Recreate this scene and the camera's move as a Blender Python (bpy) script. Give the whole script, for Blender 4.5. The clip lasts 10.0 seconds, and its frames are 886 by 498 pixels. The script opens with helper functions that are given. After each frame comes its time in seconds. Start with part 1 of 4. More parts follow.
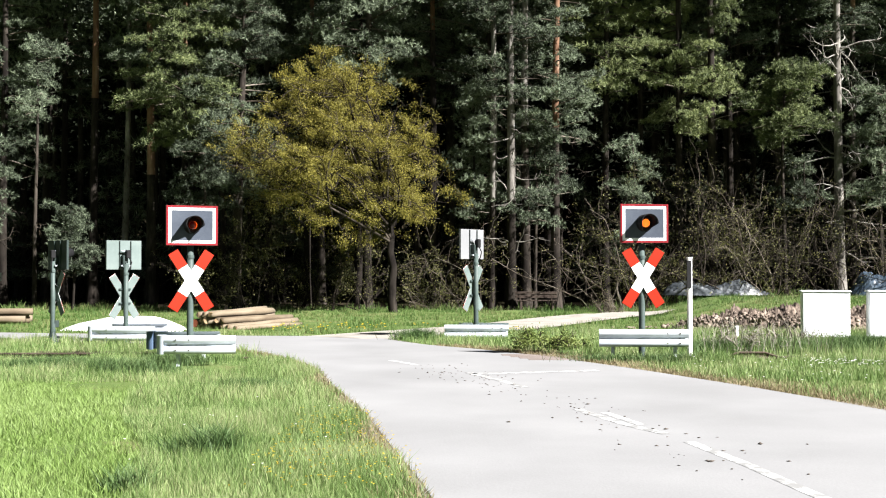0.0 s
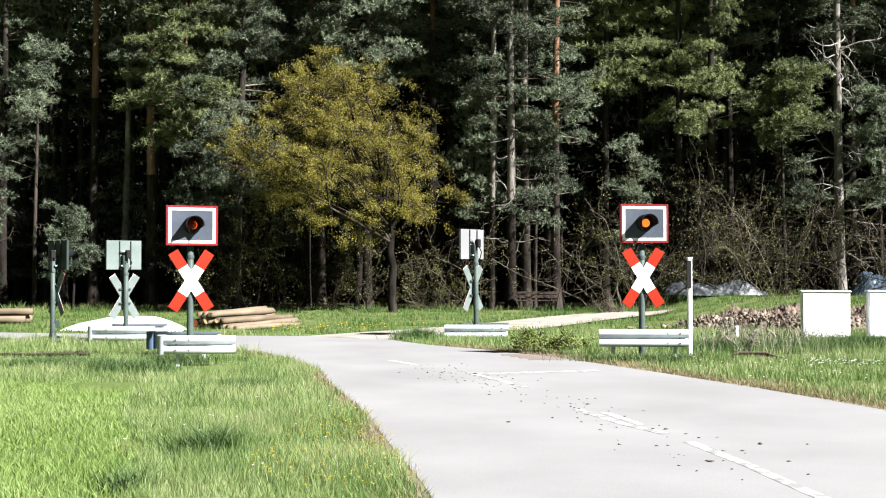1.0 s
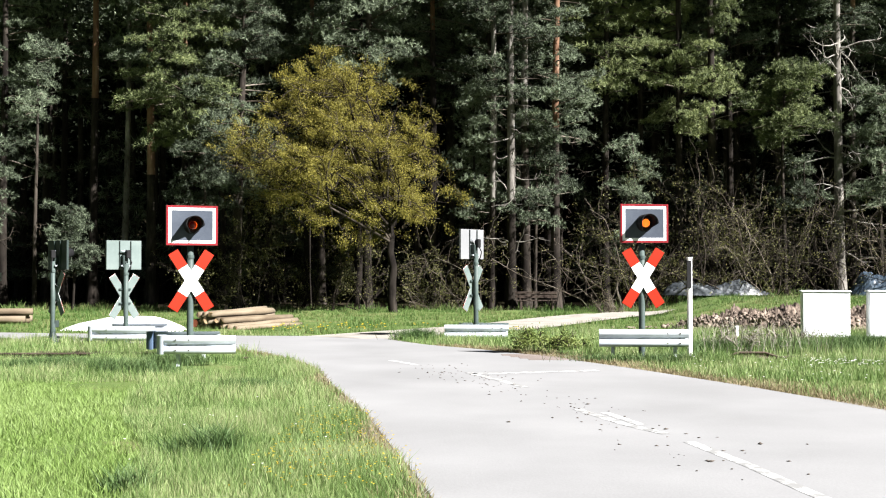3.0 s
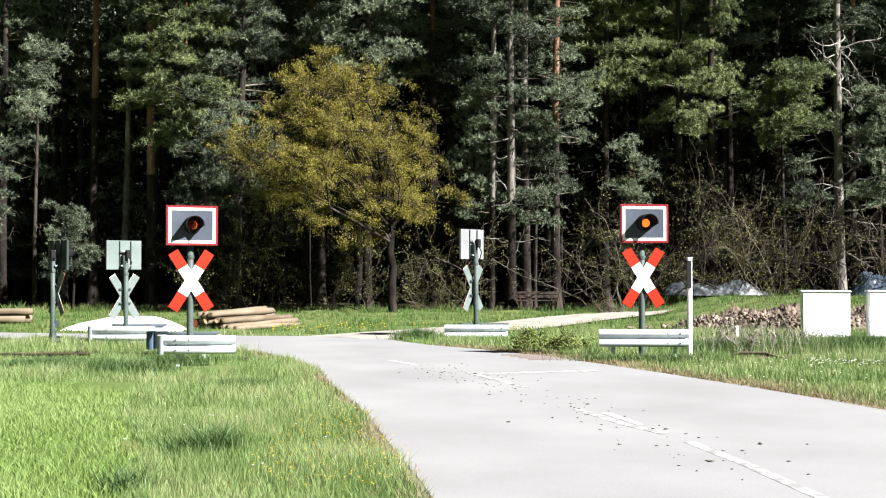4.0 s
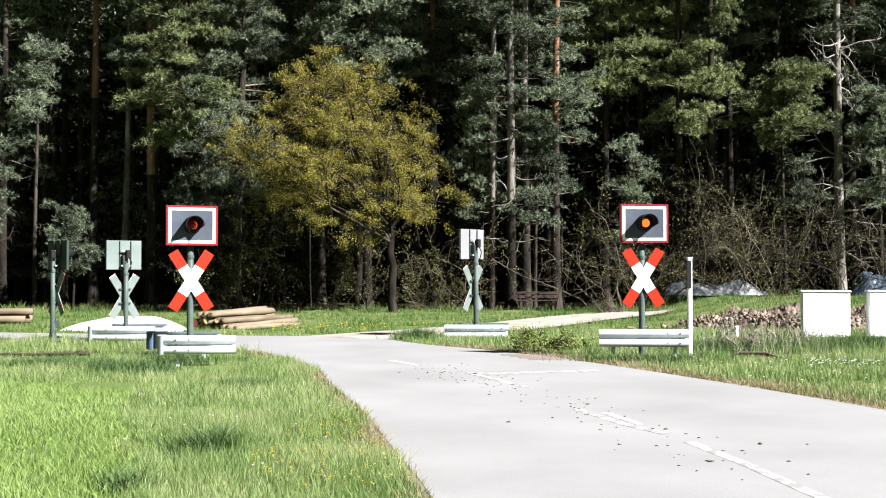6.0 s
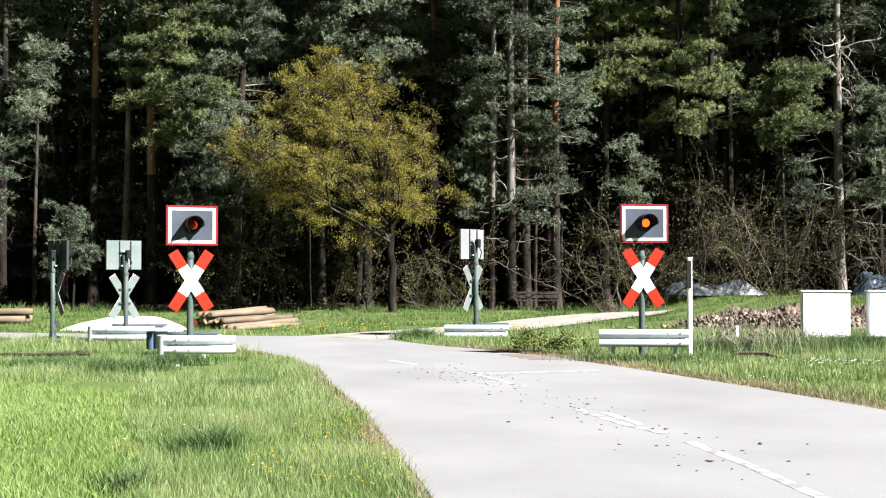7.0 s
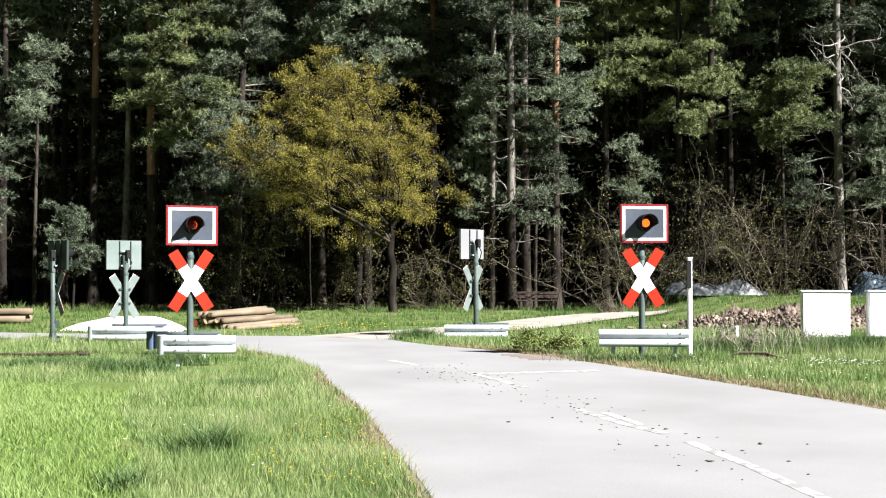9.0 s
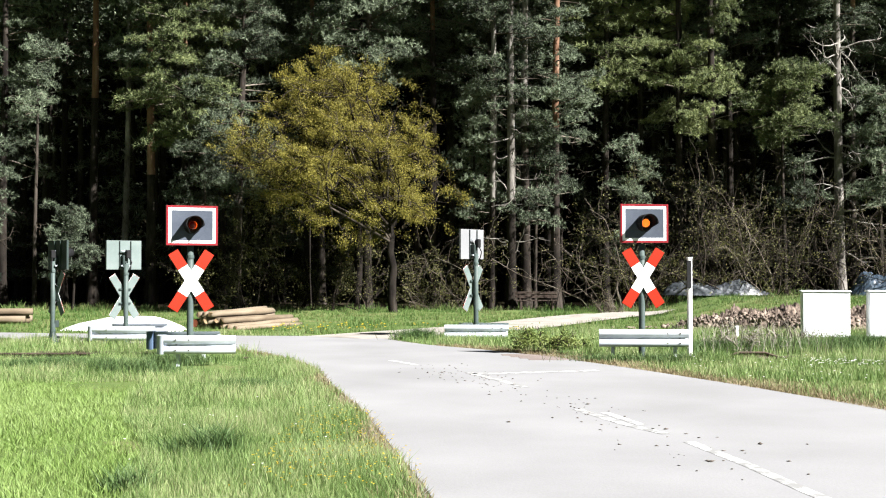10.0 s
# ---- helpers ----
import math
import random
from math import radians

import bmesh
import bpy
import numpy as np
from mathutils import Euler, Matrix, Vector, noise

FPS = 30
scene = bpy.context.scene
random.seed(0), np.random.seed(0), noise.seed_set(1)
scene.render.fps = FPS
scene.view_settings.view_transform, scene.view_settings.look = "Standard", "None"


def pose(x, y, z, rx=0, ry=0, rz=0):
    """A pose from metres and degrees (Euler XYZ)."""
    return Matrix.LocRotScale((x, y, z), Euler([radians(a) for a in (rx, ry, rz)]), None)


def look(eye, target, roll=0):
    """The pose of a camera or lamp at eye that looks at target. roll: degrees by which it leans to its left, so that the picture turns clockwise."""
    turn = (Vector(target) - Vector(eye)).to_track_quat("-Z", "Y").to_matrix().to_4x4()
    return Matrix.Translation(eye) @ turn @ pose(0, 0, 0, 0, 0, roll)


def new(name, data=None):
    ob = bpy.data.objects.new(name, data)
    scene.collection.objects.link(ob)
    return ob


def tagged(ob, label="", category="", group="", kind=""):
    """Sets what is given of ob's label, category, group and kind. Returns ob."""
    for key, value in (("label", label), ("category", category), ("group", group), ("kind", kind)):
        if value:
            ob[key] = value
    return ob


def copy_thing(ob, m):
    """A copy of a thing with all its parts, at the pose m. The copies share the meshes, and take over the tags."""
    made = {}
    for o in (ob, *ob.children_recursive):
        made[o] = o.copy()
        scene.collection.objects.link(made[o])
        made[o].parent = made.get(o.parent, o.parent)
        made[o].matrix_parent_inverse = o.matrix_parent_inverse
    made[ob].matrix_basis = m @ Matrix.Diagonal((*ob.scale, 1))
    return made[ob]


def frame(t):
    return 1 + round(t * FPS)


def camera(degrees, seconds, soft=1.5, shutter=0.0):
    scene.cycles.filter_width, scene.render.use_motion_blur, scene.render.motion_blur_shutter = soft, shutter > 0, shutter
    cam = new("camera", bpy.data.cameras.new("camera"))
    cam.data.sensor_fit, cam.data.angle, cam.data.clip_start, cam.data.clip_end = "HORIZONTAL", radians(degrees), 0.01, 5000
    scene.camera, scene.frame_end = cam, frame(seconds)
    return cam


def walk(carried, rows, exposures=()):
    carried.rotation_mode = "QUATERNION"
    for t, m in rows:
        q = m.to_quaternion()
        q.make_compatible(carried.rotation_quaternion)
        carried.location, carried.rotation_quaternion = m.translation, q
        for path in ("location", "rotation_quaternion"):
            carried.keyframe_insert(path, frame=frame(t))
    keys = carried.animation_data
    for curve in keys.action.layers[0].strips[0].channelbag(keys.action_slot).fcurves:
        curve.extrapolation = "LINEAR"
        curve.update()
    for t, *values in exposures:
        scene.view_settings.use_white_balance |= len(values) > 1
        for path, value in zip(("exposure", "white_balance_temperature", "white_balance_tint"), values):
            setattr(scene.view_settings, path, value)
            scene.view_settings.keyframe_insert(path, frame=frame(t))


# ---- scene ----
cam = camera(42.8, 10.0, soft=1.1)
EYE = look((0, 0, 1.6), (0, 100, 3.5))
walk(cam, [(0.0, EYE), (10.0, EYE)], exposures=[(0.0, 2.1), (10.0, 2.1)])

# ---- world and sun ----
SUN_EL, SUN_AZ = radians(39), radians(58)      # azimuth: from straight behind the camera towards its right
sun_dir = Vector((math.sin(SUN_AZ) * math.cos(SUN_EL), -math.cos(SUN_AZ) * math.cos(SUN_EL), math.sin(SUN_EL)))
world = bpy.data.worlds.new("world")
scene.world = world
world.use_nodes = True
wn = world.node_tree.nodes
sky = wn.new("ShaderNodeTexSky")
sky.sky_type, sky.sun_disc = "NISHITA", False
sky.sun_elevation, sky.sun_rotation = SUN_EL, math.pi - SUN_AZ
world.node_tree.links.new(sky.outputs[0], wn["Background"].inputs[0])
wn["Background"].inputs[1].default_value = 0.006
sun_lamp = bpy.data.lights.new("sun", "SUN")
sun_lamp.energy, sun_lamp.angle, sun_lamp.color = 5.0, radians(0.55), (1.0, 0.975, 0.945)
sun = new("sun", sun_lamp)
sun.matrix_world = look(sun_dir * 50, (0, 0, 0))


# ---- materials ----
def mat(name, cols, scale=4.0, rough=0.8, metal=0.0, bump=0.3, fine=40.0, stretch=(1, 1, 1), island=0.0, obj_rand=0.0, coat=0.0, trans=0.0, spec=0.22, positions=None):
    """Noise-driven principled material: a ramp through cols at a coarse scale, varied at a fine scale, with relief."""
    m = bpy.data.materials.new(name)
    m.use_nodes = True
    nt = m.node_tree
    n, l = nt.nodes, nt.links
    b = n["Principled BSDF"]
    tc = n.new("ShaderNodeTexCoord")
    mp = n.new("ShaderNodeMapping")
    mp.inputs["Scale"].default_value = stretch
    l.new(tc.outputs["Object"], mp.inputs[0])
    n1 = n.new("ShaderNodeTexNoise")
    n1.inputs["Scale"].default_value, n1.inputs["Detail"].default_value = scale, 6
    n2 = n.new("ShaderNodeTexNoise")
    n2.inputs["Scale"].default_value, n2.inputs["Detail"].default_value = fine, 4
    l.new(mp.outputs[0], n1.inputs["Vector"])
    l.new(mp.outputs[0], n2.inputs["Vector"])
    mixf = n.new("ShaderNodeMath")
    mixf.operation = "MULTIPLY_ADD"
    l.new(n2.outputs[0], mixf.inputs[0])
    mixf.inputs[1].default_value = 0.35
    l.new(n1.outputs[0], mixf.inputs[2])
    fac = mixf.outputs[0]
    for amount, sock in ((island, ("ShaderNodeNewGeometry", "Random Per Island")), (obj_rand, ("ShaderNodeObjectInfo", "Random"))):
        if amount:
            g = n.new(sock[0])
            ad = n.new("ShaderNodeMath")
            ad.operation = "MULTIPLY_ADD"
            l.new(g.outputs[sock[1]], ad.inputs[0])
            ad.inputs[1].default_value = amount
            l.new(fac, ad.inputs[2])
            sb = n.new("ShaderNodeMath")
            sb.operation = "SUBTRACT"
            l.new(ad.outputs[0], sb.inputs[0])
            sb.inputs[1].default_value = amount / 2
            fac = sb.outputs[0]
    rp = n.new("ShaderNodeValToRGB")
    els = rp.color_ramp.elements
    k = len(cols)
    for i, c in enumerate(cols):
        p = positions[i] if positions else 0.42 + 0.5 * i / max(1, k - 1)
        e = els[i] if i < 2 else els.new(p)
        e.position, e.color = p, (*c, 1)
    l.new(fac, rp.inputs[0])
    l.new(rp.outputs[0], b.inputs["Base Color"])
    b.inputs["Roughness"].default_value, b.inputs["Metallic"].default_value = rough, metal
    b.inputs["Specular IOR Level"].default_value = spec
    if coat:
        b.inputs["Coat Weight"].default_value = coat
    if bump:
        bp = n.new("ShaderNodeBump")
        bp.inputs["Strength"].default_value, bp.inputs["Distance"].default_value = bump, 0.01
        l.new(n2.outputs[0], bp.inputs["Height"])
        l.new(bp.outputs[0], b.inputs["Normal"])
    if trans:
        tr = n.new("ShaderNodeBsdfTranslucent")
        l.new(rp.outputs[0], tr.inputs[0])
        ms = n.new("ShaderNodeMixShader")
        ms.inputs[0].default_value = trans
        l.new(b.outputs[0], ms.inputs[1])
        l.new(tr.outputs[0], ms.inputs[2])
        l.new(ms.outputs[0], n["Material Output"].inputs[0])
    return m


def glow(name, col, strength):
    m = bpy.data.materials.new(name)
    m.use_nodes = True
    b = m.node_tree.nodes["Principled BSDF"]
    b.inputs["Base Color"].default_value = (col[0] * 0.3, col[1] * 0.3, col[2] * 0.3, 1)
    b.inputs["Roughness"].default_value = 0.3
    b.inputs["Emission Color"].default_value, b.inputs["Emission Strength"].default_value = (*col, 1), strength
    return m


M_GROUND = mat("ground_turf", [(0.0372, 0.062, 0.0155), (0.0682, 0.105, 0.0248), (0.118, 0.118, 0.0496)], 1.3, 0.95, bump=0.8, fine=25)
# Litter brown, lowered towards black so it carries the shade under the trees.
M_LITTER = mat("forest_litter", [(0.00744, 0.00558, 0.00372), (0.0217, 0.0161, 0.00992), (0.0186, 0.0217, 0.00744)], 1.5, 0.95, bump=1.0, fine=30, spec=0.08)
M_GRASS = mat("verge_grass", [(0.074, 0.13, 0.034), (0.14, 0.214, 0.064), (0.205, 0.285, 0.103), (0.285, 0.308, 0.157)], 0.7, 0.55, bump=0, fine=5, island=0.5, trans=0.35)
M_TUFT = mat("lush_grass", [(0.0434, 0.0837, 0.026), (0.0775, 0.13, 0.0422), (0.124, 0.18, 0.0713)], 0.7, 0.55, bump=0, fine=5, island=0.5, trans=0.3)
M_CROP = mat("young_crop", [(0.118, 0.192, 0.0434), (0.174, 0.254, 0.0713), (0.242, 0.322, 0.118)], 0.5, 0.5, bump=0, fine=5, island=0.4, trans=0.35)
M_BACKGRASS = mat("meadow_grass", [(0.0434, 0.093, 0.0186), (0.0744, 0.136, 0.031), (0.112, 0.174, 0.0496), (0.18, 0.192, 0.0806)], 0.35, 0.6, bump=0, fine=3, island=0.5, trans=0.3)
M_DRY = mat("dry_stems", [(0.14, 0.125, 0.102), (0.22, 0.20, 0.168), (0.30, 0.28, 0.24)], 2, 0.8, bump=0, island=0.5)
M_STRAW = mat("straw_grass", [(0.124, 0.0992, 0.0465), (0.186, 0.155, 0.0837), (0.248, 0.211, 0.13)], 0.8, 0.7, bump=0, fine=5, island=0.6, trans=0.2)
M_ROAD = mat("pale_asphalt", [(0.175, 0.176, 0.18), (0.196, 0.197, 0.202), (0.218, 0.219, 0.224)], 0.5, 0.9, bump=0.2, fine=42, positions=[0.48, 0.68, 0.88])
M_LINE = mat("worn_road_paint", [(0.198, 0.198, 0.198), (0.36, 0.36, 0.36), (0.471, 0.471, 0.465)], 5, 0.7, bump=0.3, fine=25, positions=[0.63, 0.71, 0.88])
M_PATH = mat("pale_gravel", [(0.18, 0.162, 0.143), (0.248, 0.229, 0.205), (0.291, 0.273, 0.248)], 1.5, 0.95, bump=0.8, fine=50)
M_SHOULDER = mat("sandy_shoulder", [(0.124, 0.105, 0.0806), (0.18, 0.161, 0.136), (0.223, 0.205, 0.18)], 3, 0.95, bump=0.9, fine=50)
M_SOIL = mat("turned_soil", [(0.036, 0.027, 0.022), (0.14, 0.108, 0.087), (0.27, 0.22, 0.182)], 2.0, 0.95, bump=1.0, fine=18, island=0.4)
M_CLOD = mat("dried_mud", [(0.0434, 0.0372, 0.031), (0.0992, 0.0837, 0.0713)], 5, 0.95, bump=0.5, island=0.5)
# Bark lowered towards black to stand in for shade inside the wood.
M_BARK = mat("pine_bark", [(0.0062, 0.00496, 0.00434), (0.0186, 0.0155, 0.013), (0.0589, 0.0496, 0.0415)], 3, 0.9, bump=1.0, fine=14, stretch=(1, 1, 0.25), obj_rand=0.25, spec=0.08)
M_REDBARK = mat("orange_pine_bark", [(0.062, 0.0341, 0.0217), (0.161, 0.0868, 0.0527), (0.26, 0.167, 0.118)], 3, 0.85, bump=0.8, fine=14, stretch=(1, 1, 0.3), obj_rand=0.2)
# Bark for trunks the sun strikes; the paleness paints that light.
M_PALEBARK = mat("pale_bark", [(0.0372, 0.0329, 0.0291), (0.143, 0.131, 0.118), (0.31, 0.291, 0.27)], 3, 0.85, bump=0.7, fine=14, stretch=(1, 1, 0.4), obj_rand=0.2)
M_TWIG = mat("bare_twigs", [(0.031, 0.0248, 0.0186), (0.0682, 0.0558, 0.0434), (0.161, 0.14, 0.118)], 2, 0.9, bump=0.3, island=0.6, spec=0.08)
# Darkened copy of the twig colour, standing in for shade at the wood's edge.
M_SHADETWIG = mat("brushwood", [(0.0062, 0.00496, 0.00372), (0.0161, 0.013, 0.00992), (0.0589, 0.0496, 0.0403)], 2, 0.9, bump=0.3, island=0.7, spec=0.08)
M_NEEDLE = mat("pine_needles", [(0.013, 0.018, 0.011), (0.063, 0.080, 0.051), (0.195, 0.235, 0.155)], 0.7, 0.6, bump=0, fine=6, island=0.38, obj_rand=0.2, trans=0.06)
M_NEEDLE2 = mat("fresh_needles", [(0.021, 0.030, 0.012), (0.094, 0.118, 0.048), (0.23, 0.262, 0.115)], 0.7, 0.6, bump=0, fine=6, island=0.38, obj_rand=0.2, trans=0.1)
# Near-black green: the unlit depth of the wood is put into this colour.
M_WOODSHADE = mat("shaded_spruce", [(0.00496, 0.00682, 0.00372), (0.00992, 0.0136, 0.00744), (0.0186, 0.0236, 0.0136)], 0.5, 0.8, bump=0, fine=4, island=0.5, spec=0.08)
M_YLEAF = mat("young_leaves", [(0.0868, 0.0775, 0.0136), (0.174, 0.155, 0.0285), (0.267, 0.236, 0.0527)], 0.6, 0.55, bump=0, fine=5, island=0.5, trans=0.3)
M_OLEAF = mat("olive_leaves", [(0.022, 0.024, 0.0075), (0.068, 0.07, 0.023), (0.145, 0.142, 0.053)], 0.8, 0.6, bump=0, fine=5, island=0.5, trans=0.25)
M_BUSH = mat("bush_leaves", [(0.062, 0.0899, 0.0186), (0.118, 0.155, 0.0372), (0.192, 0.223, 0.0744)], 0.8, 0.6, bump=0, fine=5, island=0.5, trans=0.25)
M_GALV = mat("galvanised_steel", [(0.4, 0.436, 0.488), (0.52, 0.56, 0.62), (0.592, 0.632, 0.688)], 3, 0.5, 0.25, 0.1, fine=25)
# Steel tinted blue: sky-lit shade on the rail's end, held in the colour.
M_SHADECAP = mat("blue_shaded_steel", [(0.062, 0.0992, 0.161), (0.093, 0.136, 0.211)], 4, 0.5, 0, 0.1)
M_POLE = mat("grey_green_paint", [(0.0372, 0.0527, 0.0496), (0.0589, 0.0806, 0.0756), (0.0806, 0.102, 0.0961)], 4, 0.5, 0.0, 0.1, fine=30)
M_BACKP = mat("pale_green_sheet", [(0.0992, 0.127, 0.121), (0.124, 0.155, 0.149), (0.143, 0.174, 0.167)], 3, 0.5, 0.1, 0.05)
M_BACKG = mat("pale_grey_sheet", [(0.167, 0.171, 0.18), (0.205, 0.208, 0.217)], 3, 0.5, 0.1, 0.05)
M_SLATE = mat("slate_enamel", [(0.0341, 0.0422, 0.0589), (0.0496, 0.0595, 0.0794), (0.0651, 0.0775, 0.0992)], 3, 0.5, 0, 0.05)
M_WHITE = mat("white_enamel", [(0.72, 0.73, 0.74), (0.8, 0.81, 0.82)], 4, 0.4, 0, 0.05)
M_RED = mat("red_enamel", [(0.161, 0.00868, 0.0136), (0.198, 0.0136, 0.0186)], 4, 0.45, 0, 0.05)
M_ORANGE = mat("red_orange_film", [(0.267, 0.0136, 0.00372), (0.304, 0.0186, 0.00558)], 4, 0.45, 0, 0.05)
M_BLACK = mat("matt_black", [(0.00744, 0.00744, 0.00806), (0.0124, 0.0124, 0.0136)], 4, 0.7, 0, 0.1, spec=0.15)
M_DKGREEN = mat("dark_green_metal", [(0.0186, 0.0279, 0.0267), (0.031, 0.0434, 0.0409)], 4, 0.5, 0, 0.1)
M_CABINET = mat("white_cabinet_paint", [(0.68, 0.70, 0.73), (0.76, 0.78, 0.81)], 2, 0.45, 0, 0.05)
M_CONC = mat("concrete", [(0.186, 0.18, 0.167), (0.26, 0.254, 0.242)], 4, 0.9, 0, 0.6)
M_RUST = mat("rusty_rail", [(0.031, 0.0217, 0.0174), (0.062, 0.0434, 0.0341), (0.105, 0.0806, 0.0651)], 5, 0.75, 0.3, 0.4)
M_TIMBER = mat("weathered_timber", [(0.0992, 0.0806, 0.0713), (0.161, 0.133, 0.121), (0.211, 0.183, 0.171)], 4, 0.9, 0, 0.6, stretch=(0.3, 4, 4))
M_BENCH = mat("dark_bench_wood", [(0.031, 0.0217, 0.0174), (0.062, 0.0465, 0.0372)], 4, 0.85, 0, 0.5)
M_LOGBARK = mat("peeled_log", [(0.062, 0.0434, 0.0279), (0.124, 0.0961, 0.0651), (0.18, 0.146, 0.105)], 2, 0.85, 0, 0.5, stretch=(0.4, 3, 3), obj_rand=0.3)
M_LOGEND = mat("sawn_end", [(0.136, 0.093, 0.0496), (0.223, 0.161, 0.0961)], 8, 0.85, 0, 0.4, obj_rand=0.25)
M_LOGRED = mat("red_sprayed_end", [(0.341, 0.0806, 0.0372), (0.422, 0.124, 0.0682)], 8, 0.8, 0, 0.4)
M_SHEET = mat("white_sheeting", [(0.72, 0.73, 0.72), (0.8, 0.81, 0.8)], 2, 0.6, 0, 0.3, fine=8)
M_TARP = mat("grey_tarpaulin", [(0.0155, 0.0186, 0.0217), (0.0434, 0.0496, 0.0558), (0.155, 0.167, 0.18)], 3.0, 0.35, 0, 0.3, fine=8)
M_TARPB = mat("blue_grey_tarpaulin", [(0.0186, 0.031, 0.0496), (0.0496, 0.0713, 0.0992), (0.124, 0.155, 0.186)], 1.6, 0.35, 0, 0.3, fine=8)
M_FLOWER = mat("white_petals", [(0.7, 0.7, 0.68), (0.8, 0.8, 0.78)], 4, 0.6, bump=0)
M_DANDE = mat("yellow_petals", [(0.372, 0.279, 0.0186), (0.465, 0.372, 0.0372)], 4, 0.6, bump=0)
M_HOT = glow("lamp_glow", (1.0, 0.12, 0.012), 0.31)
M_HOTC = glow("lamp_glow_core", (1.0, 0.17, 0.017), 0.446)
M_EMBER = glow("lamp_ember", (0.75, 0.045, 0.012), 0.025)
M_DIM = glow("lamp_dim", (0.25, 0.015, 0.012), 0.0124)
M_STICKER = mat("white_notice", [(0.31, 0.322, 0.347), (0.372, 0.384, 0.409)], 4, 0.5, bump=0)


# ---- mesh helpers ----
def soup(name, V, F, mats, midx=None, smooth=False):
    """A mesh from arrays of vertices and of triangles or quads."""
    V, F = np.asarray(V, np.float32), np.asarray(F, np.int32)
    me = bpy.data.meshes.new(name)
    k = F.shape[1]
    me.vertices.add(len(V))
    me.vertices.foreach_set("co", V.ravel())
    me.loops.add(F.size)
    me.loops.foreach_set("vertex_index", F.ravel())
    me.polygons.add(len(F))
    me.polygons.foreach_set("loop_start", np.arange(0, F.size, k, dtype=np.int32))
    for m in mats if isinstance(mats, (list, tuple)) else [mats]:
        me.materials.append(m)
    if midx is not None:
        me.polygons.foreach_set("material_index", np.asarray(midx, np.int32))
    if smooth:
        me.polygons.foreach_set("use_smooth", np.ones(len(F), bool))
    me.update(calc_edges=True)
    return me


def part(name, bm, material, parent, label="", smooth=False, m=None):
    """Links a bmesh (or a mesh) as one mesh object under a thing or a part."""
    if isinstance(bm, bmesh.types.BMesh):
        me = bpy.data.meshes.new(name)
        bmesh.ops.recalc_face_normals(bm, faces=bm.faces)
        bm.to_mesh(me)
        bm.free()
        for q in material if isinstance(material, (list, tuple)) else [material]:
            me.materials.append(q)
        if smooth:
            for p in me.polygons:
                p.use_smooth = True
    else:
        me = bm
    ob = new(name, me)
    ob.parent = parent
    if m is not None:
        ob.matrix_basis = m
    return tagged(ob, label) if label else ob


def thing(name, m, label, category, group="", kind=""):
    ob = new(name)
    ob.matrix_basis = m
    ob.empty_display_size = 0.2
    return tagged(ob, label, category, group, kind)


def box(sx, sy, sz, at=(0, 0, 0), bevel=0.006, turn=None, bm=None):
    bm = bm or bmesh.new()
    r = bmesh.ops.create_cube(bm, size=1.0)
    vs = r["verts"]
    m = Matrix.Translation(at) @ (turn or Matrix()) @ Matrix.Diagonal((sx, sy, sz, 1))
    bmesh.ops.transform(bm, matrix=m, verts=vs)
    if bevel:
        es = list({e for v in vs for e in v.link_edges})
        bmesh.ops.bevel(bm, geom=es, offset=min(bevel, 0.4 * min(sx, sy, sz)), segments=1, affect="EDGES")
    return bm


def tube_bm(pts, radii, sides=12, bm=None, cap=True):
    bm = bm or bmesh.new()
    V, F = tube(pts, radii, sides)
    vs = [bm.verts.new(v) for v in V]
    for f in F:
        bm.faces.new([vs[i] for i in f])
    if cap:
        bm.faces.new(vs[:sides][::-1])
        bm.faces.new(vs[-sides:])
    return bm


def tube(pts, radii, sides=6):
    """Rings along a line: arrays of vertices and quads."""
    P = np.asarray(pts, float)
    n = len(P)
    T = np.gradient(P, axis=0)
    T /= np.linalg.norm(T, axis=1)[:, None] + 1e-9
    ref = np.where(np.abs(T[:, 2:3]) > 0.9, np.array([[1.0, 0, 0]]), np.array([[0, 0, 1.0]]))
    if abs(T[0, 2]) > 0.6:
        ref[:] = (1.0, 0, 0)
    else:
        ref[:] = (0, 0, 1.0)
    A = np.cross(T, ref)
    A /= np.linalg.norm(A, axis=1)[:, None] + 1e-9
    B = np.cross(T, A)
    a = np.linspace(0, 2 * math.pi, sides, endpoint=False)
    R = np.asarray(radii, float)[:, None, None]
    V = (P[:, None] + R * (np.cos(a)[None, :, None] * A[:, None] + np.sin(a)[None, :, None] * B[:, None])).reshape(-1, 3)
    i, j = np.meshgrid(np.arange(n - 1), np.arange(sides), indexing="ij")
    k = (j + 1) % sides
    F = np.stack([i * sides + j, i * sides + k, (i + 1) * sides + k, (i + 1) * sides + j], -1).reshape(-1, 4)
    return V, F


def join(pieces):
    Vs, Fs, o = [], [], 0
    for V, F in pieces:
        Vs.append(V)
        Fs.append(np.asarray(F) + o)
        o += len(V)
    return np.concatenate(Vs), np.concatenate(Fs)


def slivers(P, D, L, W, rng):
    """One thin leaf triangle at each point P along direction D."""
    n = len(P)
    S = np.cross(D, rng.normal(size=(n, 3)))
    S /= np.linalg.norm(S, axis=1)[:, None] + 1e-9
    L, W = np.broadcast_to(L, n)[:, None], np.broadcast_to(W, n)[:, None]
    V = np.stack([P - S * W / 2, P + S * W / 2, P + D * L], 1).reshape(-1, 3)
    return V, np.arange(3 * n).reshape(-1, 3)


